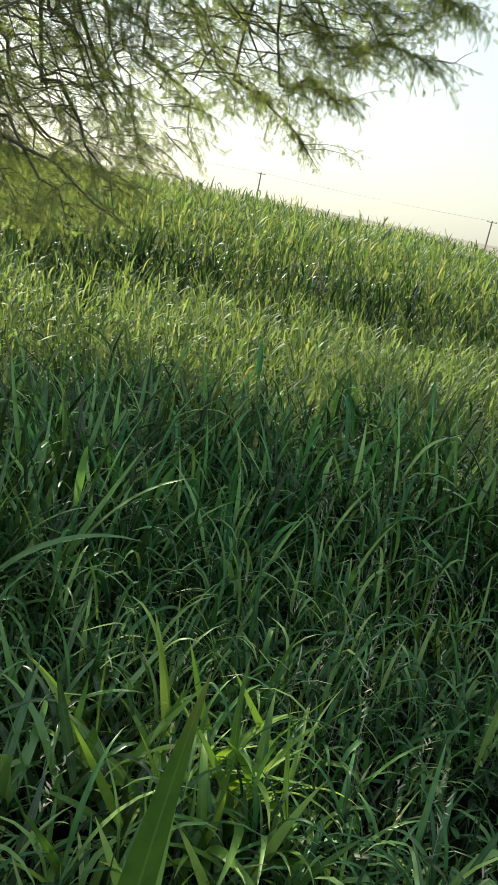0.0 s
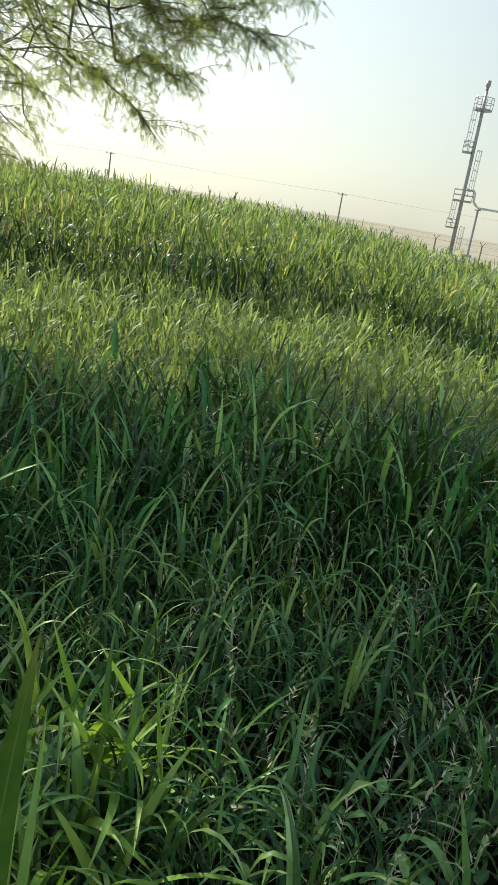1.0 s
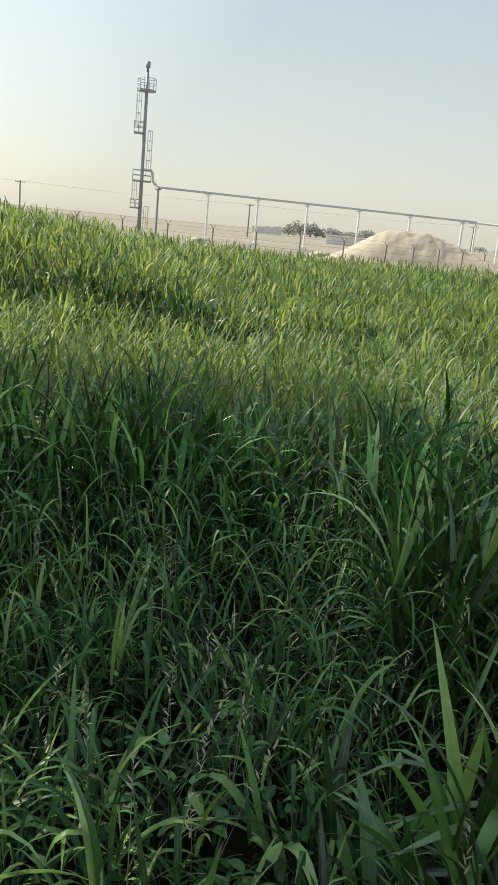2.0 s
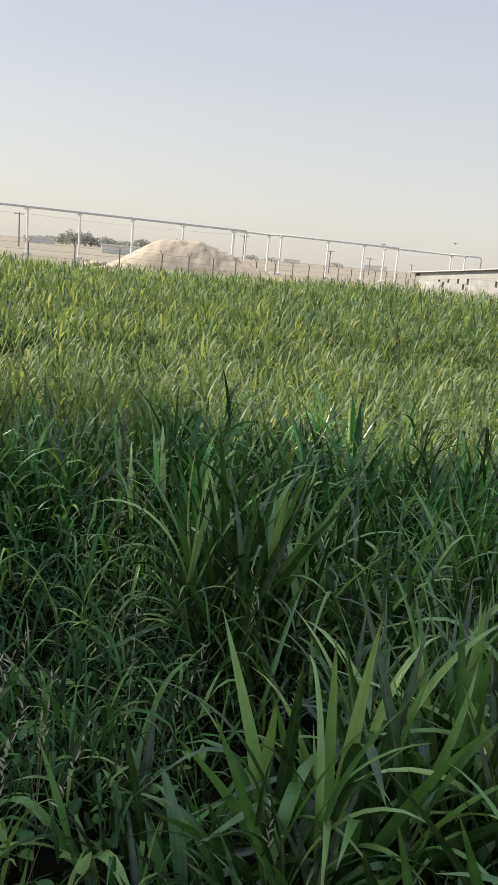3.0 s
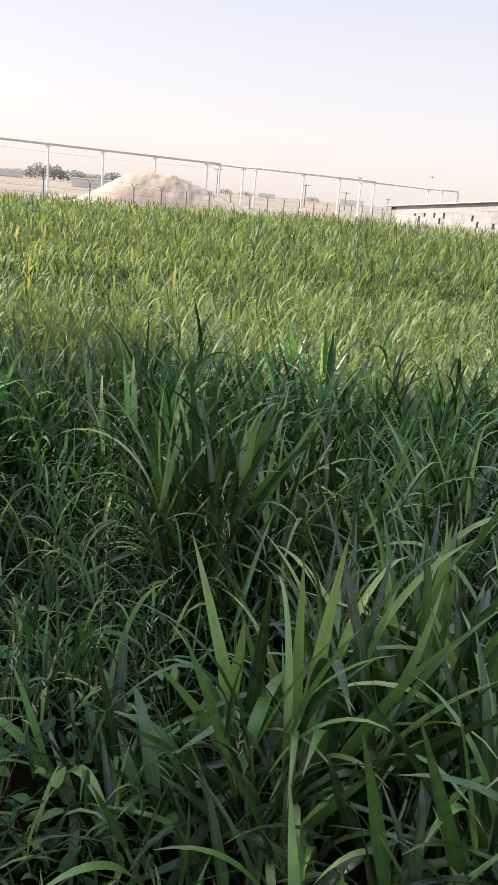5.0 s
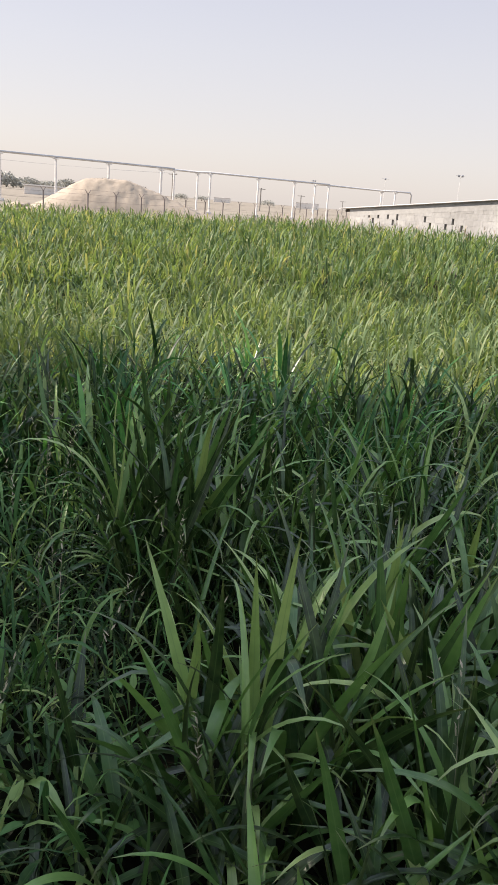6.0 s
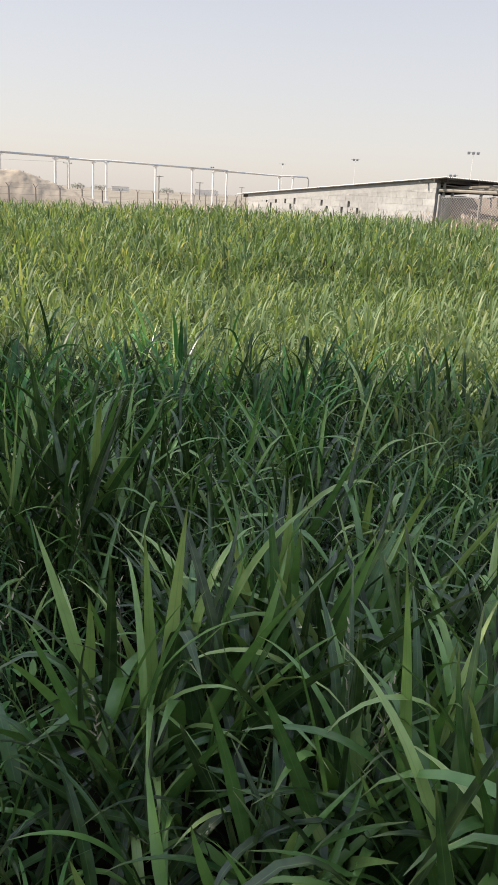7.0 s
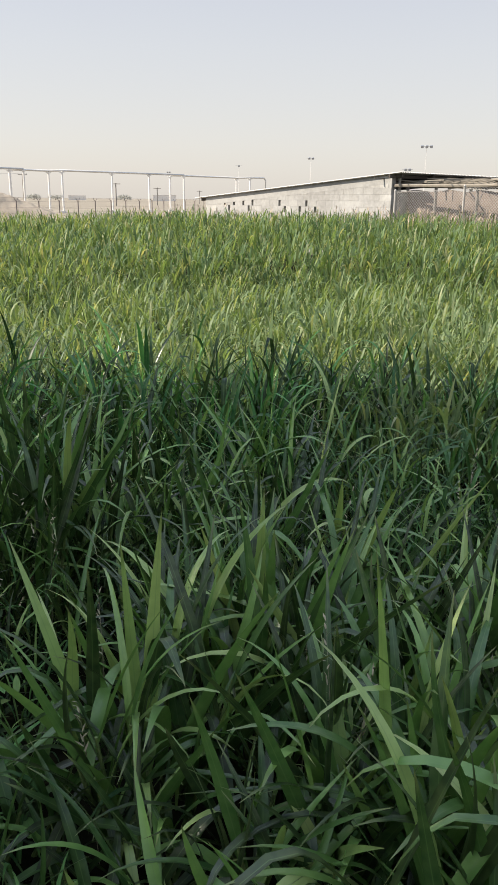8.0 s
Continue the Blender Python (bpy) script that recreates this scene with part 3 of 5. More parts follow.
# the clumps that stand out, each with its most visible leaves
grass_clump(3.3, 2.95, 1.0, 13, 1.05, 0.8, fan=(
    (-6, 0.36, 0.78, 2, 0, 0.050), (0, 0.34, 0.74, 3, 15, 0.052), (-9, 0.28, 0.66, 4, 10, 0.044), (-15, 0.25, 0.52, 7, 30, 0.040), (9, 0.3, 0.72, 5, 0, 0.044),
    (17, 0.25, 0.80, 6, 10, 0.046), (24, 0.2, 0.86, 9, 0, 0.044), (6, 0.42, 0.34, 26, 20, 0.040), (-24, 0.16, 0.72, 18, 20, 0.036), (-33, 0.14, 0.78, 20, 40, 0.036),
    (-40, 0.12, 0.7, 19, 10, 0.034), (-28, 0.2, 0.66, 16, 60, 0.034), (33, 0.16, 0.8, 17, 25, 0.038), (41, 0.14, 0.75, 16, 45, 0.038), (47, 0.1, 0.8, 14, 10, 0.038)))
grass_clump(-6.2, 1.74, 0.88, 10, 1.1, 0.75, fan=(
    (3, 0.24, 0.74, 2, 0, 0.052), (-3, 0.22, 0.70, 3, 20, 0.042), (-13, 0.18, 0.62, 5, 15, 0.038), (-30, 0.12, 0.62, 6, 10, 0.052), (-39, 0.1, 0.62, 8, 30, 0.042),
    (21, 0.15, 0.72, 7, 0, 0.046), (41, 0.12, 0.98, 5, 0, 0.050), (33, 0.14, 0.84, 9, 30, 0.044), (8, 0.44, 0.40, 28, 40, 0.052), (-22, 0.3, 0.42, 25, 20, 0.046), (15, 0.2, 0.6, 19, 70, 0.05)))
grass_clump(-15.0, 2.15, 0.88, 10, 1.2, 0.8, fan=(
    (0, 0.22, 0.66, 2, 0, 0.060), (-13, 0.2, 0.60, 3, 0, 0.048), (4, 0.2, 0.58, 4, 20, 0.054), (14, 0.2, 0.62, 6, 10, 0.050), (30, 0.15, 0.6, 12, 30, 0.046), (-26, 0.15, 0.55, 14, 40, 0.044)))
grass_clump(-28.3, 1.5, 0.86, 10, 1.4, 0.9, fan=(
    (-3, 0.22, 0.80, 2, 0, 0.042), (-32, 0.2, 0.72, 6, 10, 0.044), (-20, 0.15, 0.62, 15, 40, 0.044), (18, 0.2, 0.66, 8, 20, 0.044), (34, 0.2, 0.7, 17, 30, 0.044), (-40, 0.2, 0.62, 20, 50, 0.046)))
grass_clump(-41.0, 1.25, 0.98, 9, 1.4, 0.8, fan=(
    (2, 0.3, 0.82, 2, 0, 0.046), (14, 0.3, 0.66, 3, 10, 0.062), (-12, 0.3, 0.6, 7, 20, 0.042), (27, 0.25, 0.66, 16, 30, 0.044), (-24, 0.2, 0.6, 18, 40, 0.044)))
grass_clump(7.6, 1.78, 0.52, 6, 1.35, 1.3, fan=(
    (-20, 0.08, 0.56, 14, 0, 0.054), (-28, 0.07, 0.54, 17, 20, 0.052), (-38, 0.06, 0.5, 16, 10, 0.050), (-8, 0.08, 0.62, 5, 0, 0.030), (-48, 0.05, 0.5, 13, 30, 0.050)))
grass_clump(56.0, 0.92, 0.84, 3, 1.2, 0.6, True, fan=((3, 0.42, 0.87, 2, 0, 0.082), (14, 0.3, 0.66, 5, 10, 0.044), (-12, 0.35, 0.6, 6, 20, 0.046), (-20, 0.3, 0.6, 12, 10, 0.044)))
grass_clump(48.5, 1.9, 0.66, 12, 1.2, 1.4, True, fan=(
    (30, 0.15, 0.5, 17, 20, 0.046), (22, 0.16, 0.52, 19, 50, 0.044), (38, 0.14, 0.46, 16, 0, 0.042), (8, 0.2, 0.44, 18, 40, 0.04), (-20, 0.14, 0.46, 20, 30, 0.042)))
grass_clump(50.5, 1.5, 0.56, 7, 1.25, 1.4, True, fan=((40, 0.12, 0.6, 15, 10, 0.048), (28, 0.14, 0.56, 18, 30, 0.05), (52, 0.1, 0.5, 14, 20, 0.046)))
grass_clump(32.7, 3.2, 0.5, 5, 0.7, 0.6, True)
# the rest: bearing, distance, height, stems, leaf width, spread
CLUMPS = [
    (-2.0, 1.42, 0.58, 6, 1.2, 1.3), (-12.5, 1.45, 0.66, 7, 1.2, 1.2), (-20.5, 1.85, 0.8, 8, 1.15, 1.0), (-34.5, 1.55, 0.8, 8, 1.35, 1.1), (-22.0, 1.35, 0.66, 7, 1.15, 1.2),
    (-1.0, 3.15, 0.92, 8, 1.0, 1.1), (-7.5, 3.2, 0.9, 8, 1.0, 1.0), (-11.0, 3.0, 0.8, 7, 1.0, 1.2), (-20.5, 2.8, 0.86, 8, 1.0, 1.1), (-25.5, 2.2, 0.8, 7, 1.1, 1.2),
    (-16.0, 3.7, 0.9, 8, 0.95, 1.1), (-3.5, 2.5, 0.66, 6, 0.95, 1.2), (-11.0, 2.25, 0.7, 7, 1.05, 1.1), (-31.0, 2.1, 0.84, 8, 1.4, 1.1), (-37.5, 2.3, 0.85, 8, 1.1, 1.1),
    (31.0, 4.3, 1.0, 10, 1.0, 0.8), (26.5, 4.3, 1.05, 12, 1.0, 0.7), (22.5, 4.5, 1.0, 10, 1.0, 0.8), (36.5, 4.9, 0.95, 8, 1.0, 1.0), (18.0, 4.4, 0.92, 8, 1.0, 1.0),
    (62.0, 3.5, 1.05, 10, 1.0, 0.8), (58.0, 4.2, 1.0, 9, 1.0, 0.9), (66.0, 2.9, 0.95, 8, 1.0, 1.0), (53.0, 4.5, 0.92, 8, 0.9, 1.0), (46.5, 4.6, 0.88, 8, 0.9, 1.1),
    (58.5, 2.2, 0.6, 6, 1.0, 1.4), (62.5, 2.0, 0.62, 6, 1.1, 1.4), (56.5, 1.6, 0.55, 6, 1.1, 1.4), (42.5, 1.6, 0.4, 4, 1.0, 1.6), (24.5, 1.35, 0.66, 2, 1.1, 0.5),
    (13.0, 4.3, 0.92, 8, 1.0, 1.0), (8.5, 4.1, 0.88, 8, 1.0, 1.0), (1.0, 4.2, 0.92, 8, 1.0, 1.0), (-6.5, 4.3, 0.9, 8, 1.0, 1.0), (-11.5, 4.7, 0.9, 8, 1.0, 1.0),
    (-18.0, 4.8, 0.88, 8, 1.0, 1.0), (-22.5, 5.2, 0.86, 8, 1.0, 1.0), (-3.0, 4.9, 0.9, 8, 1.0, 1.0), (5.0, 4.9, 0.9, 8, 1.0, 1.0), (26.0, 5.2, 0.9, 8, 1.0, 1.0), (41.0, 5.2, 0.9, 8, 1.0, 1.0),
    (-34.0, 3.3, 0.9, 8, 1.05, 1.0), (-29.0, 5.0, 0.85, 8, 1.0, 1.0), (-46.0, 1.5, 0.9, 8, 1.5, 1.0), (-32.0, 1.15, 0.62, 6, 1.3, 1.2), (-18.5, 1.2, 0.5, 5, 1.1, 1.4), (16.5, 2.3, 0.42, 5, 0.8, 1.5),
]
for row in CLUMPS:
    grass_clump(*row)

# ---- the feathery tree ----
rng = np.random.default_rng(5)
tree = thing("tree", (-7.6, -1.4, 0), "feathery-leaved tree with drooping branches over the field", "tree")
inv = Vector((-7.6, -1.4, 0))
wood, twigs = bmesh.new(), []


def bent(a, b, sag, k=6, wob=0.0):
    a, b = Vector(a), Vector(b)
    pts = []
    for i in range(k + 1):
        s = i / k
        p = a.lerp(b, s) + Vector((0, 0, 4 * sag * s * (1 - s)))
        if 0 < i < k:
            p += Vector(rng.normal(0, wob, 3))
        pts.append(p)
    return pts


crown = Vector((-7.6, -1.4, 2.6))
tube(wood, [crown * 1 - Vector((0, 0, 2.65)), crown - Vector((0.1, 0.05, 1.4)), crown], [0.24, 0.19, 0.17], 10)
limb_ends = []
for k in range(13):
    ang = k * 2.4
    r = 2.4 + 3.4 * ((k * 0.618) % 1.0)
    limb_ends.append(Vector((-7.0 + math.cos(ang) * r, 0.2 + math.sin(ang) * r * 0.8, 4.6 + 1.2 * ((k * 0.37) % 1.0))))
limb_ends += [Vector((-7.2, 5.4, 4.4)), Vector((-7.0, 3.9, 4.2)), Vector((-4.6, 4.6, 5.0)), Vector((-3.4, 4.0, 5.2)), Vector((-6.2, 4.8, 4.6)),
              Vector((-7.2, 2.9, 4.0)), Vector((-3.2, 1.5, 5.6)), Vector((-3.6, -3.4, 5.8)), Vector((-4.4, 2.6, 5.2))]
for e in limb_ends:
    path = bent(crown + Vector(rng.normal(0, 0.05, 3)), e, 0.7, 8, 0.05)
    tube(wood, path, [0.13 - 0.013 * i for i in range(9)], 7)
    for j in range(9):
        s = 0.3 + 0.7 * (j + rng.random()) / 9
        p = path[min(int(s * 8), 7)].lerp(path[min(int(s * 8) + 1, 8)], (s * 8) % 1.0)
        out = (e - crown).normalized() * 0.6 + Vector(rng.normal(0, 0.8, 3)) * Vector((1, 1, 0.45))
        q = p + out.normalized() * rng.uniform(0.9, 1.9)
        sub = bent(p, q, 0.12, 4, 0.05)
        tube(wood, sub, [0.026, 0.022, 0.017, 0.012, 0.007], 5, False)
        for i in range(6):
            s2 = rng.uniform(0.25, 1.0)
            a = sub[min(int(s2 * 4), 3)].lerp(sub[min(int(s2 * 4) + 1, 4)], (s2 * 4) % 1.0)
            o2 = out.normalized() * 0.4 + Vector(rng.normal(0, 0.7, 3)) * Vector((1, 1, 0.3))
            twigs.append((a, a + o2 * rng.uniform(0.35, 0.7) - Vector((0, 0, rng.uniform(0.05, 0.35))), 0.1))
# the low drooping sprays at the edge of the crown: from, to
SPRAYS = [((54, 9.2, 7.4), (47.5, 8.9, 3.1)), ((51, 9.2, 7.6), (45.2, 8.7, 6.7)), ((48, 9.0, 10.4), (41.3, 8.4, 9.9)), ((46, 8.8, 14), (40.2, 8.2, 13.4)),
          ((60, 9.3, 8), (55.3, 9.0, 2.0)), ((63, 9.3, 7), (58.5, 8.8, 0.4)), ((66, 8.6, 5), (60.5, 7.4, -2.0)), ((70, 8.4, 3), (63.5, 7.2, -3.0)), ((72, 8.2, 2), (59.5, 6.6, -2.6)),
          ((58, 9.4, 12), (53.6, 9.0, 5.0)), ((56, 9.3, 13), (50.0, 8.9, 6.0)), ((64, 9.0, 11), (60.0, 8.7, 4.0)), ((70, 8.8, 9), (66.0, 8.5, 0.0)), ((54, 9.0, 15), (48.0, 8.6, 9.0)),
          ((57, 9.0, 15), (44.5, 8.5, 12.0)), ((62, 9.0, 14), (55.5, 8.6, 8.5)), ((68, 8.8, 12), (63.5, 8.4, 6.5)), ((72, 8.6, 8), (67.5, 8.0, 3.0)), ((66, 8.9, 9), (61.5, 8.6, 2.5))]
for (a0, d0, e0), (a1, d1, e1) in SPRAYS:
    d0, d1 = d0 * np.interp(a0, [56, 63], [1.0, 0.76]), d1 * np.interp(a1, [54, 61], [1.0, 0.76])
    a, b2 = polar(a0, d0, up_at(e0, d0)), polar(a1, d1, up_at(e1, d1))
    path = bent(a, b2, 0.12, 6, 0.04)
    tube(wood, path, [0.02, 0.017, 0.014, 0.011, 0.009, 0.006, 0.003], 5, False)
    near = min(limb_ends, key=lambda q: (q - a).length)
    tube(wood, bent(near, a, 0.1, 4, 0.02), [0.02, 0.0185, 0.017, 0.0155, 0.014], 5, False)
    twigs.append((path[4], b2, 0.0))
    for i in range(72 if a1 < 50 else 18):
        s = rng.uniform(0.1, 0.9)
        p = path[min(int(s * 6), 5)].lerp(path[min(int(s * 6) + 1, 6)], (s * 6) % 1.0)
        twigs.append((p, p + (b2 - a).normalized() * rng.uniform(0.05, 0.2) + Vector(rng.normal(0, 0.2, 3)) * Vector((1, 1, 0.6)) - Vector((0, 0, rng.uniform(0.0, 0.14))), 0.05))
# crown foliage, mostly out of view, filled in to shade the near field
for k in range(1500):
    p = Vector((rng.uniform(-9.4, -0.8), rng.uniform(-1.5, 6.0), rng.uniform(4.6, 6.0)))
    if p.y > 5.3 and p.x > -3.2:
        p.y -= 2.0
    if Vector((p.x, p.y, 0)).length > 9.0 and p.z < 5.2:
        p.z += 0.6
    twigs.append((p, p + Vector(rng.normal(0, 0.4, 3)) - Vector((0, 0, rng.uniform(0.0, 0.2))), 0.05))
# extra unseen twigs closing sun gaps over the near grass
for k in range(380):
    p = Vector((rng.uniform(-6.3, -3.2), rng.uniform(0.4, 4.2), rng.uniform(4.5, 5.6)))
    twigs.append((p, p + Vector(rng.normal(0, 0.4, 3)) - Vector((0, 0, rng.uniform(0.0, 0.2))), 0.05))
for k in range(440):
    p = Vector((rng.uniform(-5.4, -2.7), rng.uniform(3.5, 5.5), rng.uniform(5.0, 5.8))) if k > 150 else Vector((rng.uniform(-6.7, -5.2), rng.uniform(1.0, 2.8), rng.uniform(4.6, 5.4)))
    twigs.append((p, p + Vector(rng.normal(0, 0.4, 3)) - Vector((0, 0, rng.uniform(0.0, 0.2))), 0.05))
for k in range(90):
    p = Vector((rng.uniform(-4.9, -3.3), rng.uniform(4.6, 5.9), rng.uniform(5.0, 5.8)))
    twigs.append((p, p + Vector(rng.normal(0, 0.4, 3)) - Vector((0, 0, rng.uniform(0.0, 0.2))), 0.05))
# the lowest sprays, hanging in front of the grass
for k in range(230):
    a0 = 57.5 + 13.5 * rng.random()
    e0 = np.interp(a0, [57.5, 60, 63, 66, 71], [1.0, -1.0, -3.2, -3.8, -4.0]) + 5.5 * rng.random() ** 1.2
    d0 = rng.uniform(6.2, 7.4)
    p = polar(a0, d0, up_at(e0, d0))
    twigs.append((p, p + Vector(rng.normal(0, 0.12, 3)) * Vector((1, 1, 0.4)) + polar(a0 - 80, 0.22) - Vector((0, 0, rng.uniform(0.05, 0.16))), 0.04))
    if k % 6 == 0:
        q = p + polar(a0 + rng.uniform(40, 120), rng.uniform(0.7, 1.8)) + Vector((0, 0, rng.uniform(0.4, 1.1)))
        tube(wood, bent(q, p, rng.uniform(0.0, 0.2), 4, 0.04), [0.009, 0.008, 0.006, 0.005, 0.003], 4, False)
for k in range(1750):
    a0 = rng.uniform(42.0, 74)
    low = np.interp(a0, [40, 41.5, 45, 47, 50, 53.6, 56, 59, 63, 67, 74], [15, 13.0, 11.0, 9.0, 6.8, 5.6, 5.2, 4.0, 1.0, -0.3, -0.8])
    e0 = low + (19 - low) * rng.random() ** (1.0 if a0 < 56 else 0.75)
    d0 = rng.uniform(7.6, 10.2) * np.interp(a0, [54, 61], [1.0, 0.74])
    if a0 > 56 and rng.random() < 0.08:
        continue
    p = polar(a0, d0, up_at(e0, d0))
    o = Vector(rng.normal(0, 0.22, 3)) * Vector((1, 1, 0.5)) + polar(a0 - 80, 0.16) - Vector((0, 0, rng.uniform(0.0, 0.10)))
    twigs.append((p, p + o, 0.05))
    if k % 4 == 0:
        q = p + polar(a0 + rng.uniform(15, 140), rng.uniform(0.4, 1.3)) + Vector((0, 0, rng.uniform(-0.15, 0.55)))
        tube(wood, bent(q, p, rng.uniform(-0.06, 0.2), 5, 0.035), [0.009, 0.008, 0.007, 0.006, 0.004, 0.003], 4, False)
# openings in the crown that let the sun through, and a thin part
def in_gap(p):
    for q, r in ((polar(50, 1.8, 0.6), 0.5), (polar(63, 2.7, 0.7), 0.42)):
        v = p - q
        if (v - SUNWARD * v.dot(SUNWARD)).length < r:
            return True
    return False


def in_thin(p):
    v = p - polar(60, 4.3, 0.7)
    return math.atan2(-p.x, p.y) > radians(68) and (v - SUNWARD * v.dot(SUNWARD)).length < 1.7


# the crown ends short of the standing point
twigs = [q for q in twigs if q[0].x < -2.7 + 0.5 * noise.noise(q[0] * 0.9)]
twigs = [q for q in twigs if q[0].z < 3.0 or not in_gap((q[0] + q[1]) / 2) or rng.random() < 0.1]
twigs = [q for q in twigs if q[0].z < 3.0 or not in_thin((q[0] + q[1]) / 2) or rng.random() < 0.35]
# two bare twigs reaching past the leaves
for (a0, e0, d0), (a1, e1, d1) in (((57.8, 3.4, 8.8), (55.2, 2.0, 8.6)), ((41.6, 10.8, 8.5), (39.5, 11.6, 8.4))):
    tube(wood, bent(polar(a0, d0, up_at(e0, d0)), polar(a1, d1, up_at(e1, d1)), -0.04, 5, 0.015), [0.007, 0.006, 0.005, 0.004, 0.003, 0.002], 4, False)
for a, b2, sag in twigs:
    tube(wood, bent(a, b2, sag, 3), [0.0035, 0.003, 0.002, 0.0012], 3, False)
for vtx in wood.verts:
    vtx.co -= inv
part("trunk", wood, M_BARK, tree, "dark rough bark on trunk, limbs and twigs", True)

# feathery leaves: a pair of rows of leaflets on a hanging stalk
FV, FF, FU = [], [], []
for a, b2, sag in twigs:
    d = b2 - a
    shown = a.length > 4.6 and 38 < math.degrees(math.atan2(-a.x, a.y)) < 74 and (a.z - EYE) / a.xy.length < 0.3
    PAIRS = 7 if shown else 2
    count = max(4, int(d.length / (0.032 if shown else 0.055)))
    for i in range(count):
        s = (i + rng.random()) / count
        p = np.array(a.lerp(b2, s) + Vector((0, 0, 4 * sag * s * (1 - s))))
        st = np.array(d.normalized()) * 0.38 + rng.normal(0, 0.48, 3) + np.array((0, 0, -0.6))
        st /= np.linalg.norm(st)
        side = np.cross(st, rng.normal(0, 1, 3))
        side /= np.linalg.norm(side)
        ln_ = rng.uniform(0.06, 0.125) if shown else rng.uniform(0.05, 0.10)
        t_ = np.linspace(0.12, 1.0, PAIRS)
        c = p + st * (t_ * ln_)[:, None]
        tipl = (0.018 if shown else 0.066) * np.sin(np.pi * (0.2 + 0.72 * t_))[:, None]
        for sg in (-1, 1):
            tip = c + (side * sg * 0.9 + st * 0.42) * tipl
            w = st * (0.0024 if shown else 0.026)
            FV.append(np.stack([c - w, c + w, tip + w, tip - w], 1).reshape(-1, 3))
FV = np.concatenate(FV) - np.array(inv)
FF = np.arange(len(FV)).reshape(-1, 4)
FU = np.tile(np.array([[0.3, 0.4], [0.7, 0.4], [0.7, 0.7], [0.3, 0.7]]), (len(FF), 1))
crown_ob = new("crown", sheet("crown", [(FV, FF, FU)], M_TREE))
crown_ob.parent = tree
tagged(crown_ob, "fine feathery green leaflets")

# ---- flare stack ----
TD = 80.0
tower_at = polar(27.15, TD)
tower = thing("flare_stack", tower_at, "slim grey steel flare stack with caged ladders and platforms", "flare stack")
right_ = Vector((math.cos(radians(27.15)), math.sin(radians(27.15)), 0))
back_ = Vector((-right_.y, right_.x, 0))


def tz(el):
    return up_at(el, TD)


bm = bmesh.new()
tube(bm, [(0, 0, 0), (0, 0, tz(2.6)), (0, 0, tz(7.9)), (0, 0, tz(9.0))], [0.19, 0.17, 0.15, 0.12], 14)
part("mast", bm, M_STEEL, tower, "grey painted steel tube", True)
bm = bmesh.new()
tube(bm, [(0, 0, tz(9.0)), (0, 0, tz(9.25)), (0, 0, tz(9.26)), (0, 0, tz(9.62))], [0.12, 0.12, 0.2, 0.22], 12)
part("tip", bm, M_STEEL, tower, "wider burner tip", True)


def platform(z, x0, x1, y0, y1, rail, round_=False):
    bm = bmesh.new()
    cx, cy = (x0 + x1) / 2, (y0 + y1) / 2
    rx, ry = (x1 - x0) / 2, (y1 - y0) / 2
    k = 12 if round_ else 4
    rim = []
    for i in range(k):
        t = math.tau * (i + 0.5) / k
        c, s = math.cos(t), math.sin(t)
        if not round_:
            c, s = math.copysign(1, c), math.copysign(1, s)
        rim.append(right_ * (cx + rx * c) + back_ * (cy + ry * s) + Vector((0, 0, z)))
    lo = [bm.verts.new(p - Vector((0, 0, 0.14))) for p in rim]
    hi = [bm.verts.new(p) for p in rim]
    bm.faces.new(lo[::-1]), bm.faces.new(hi)
    for i in range(k):
        bm.faces.new((lo[i], lo[(i + 1) % k], hi[(i + 1) % k], hi[i]))
    deck = part("platform", bm, M_STEEL, tower, "steel grating deck")
    bm = bmesh.new()
    for i in range(k):
        a, b2 = rim[i], rim[(i + 1) % k]
        for f in (0.5, 1.0):
            tube(bm, [a + Vector((0, 0, rail * f)), b2 + Vector((0, 0, rail * f))], 0.028, 5, False)
        tube(bm, [a, a + Vector((0, 0, rail))], 0.028, 5, False)
        if not round_:
            m = (a + b2) / 2
            tube(bm, [m, m + Vector((0, 0, rail))], 0.028, 5, False)
    ob = part("railing", bm, M_STEEL, deck, "thin steel guard rails")
    return deck


platform(tz(7.95), -0.85, 0.85, -0.85, 0.85, 0.95, True)
platform(tz(5.35), -0.95, -0.15, -0.5, 0.5, 0.9)
platform(tz(2.35), -0.85, 0.85, -0.6, 0.6, 0.9)
platform(tz(0.6), -0.95, -0.15, -0.5, 0.5, 0.7)


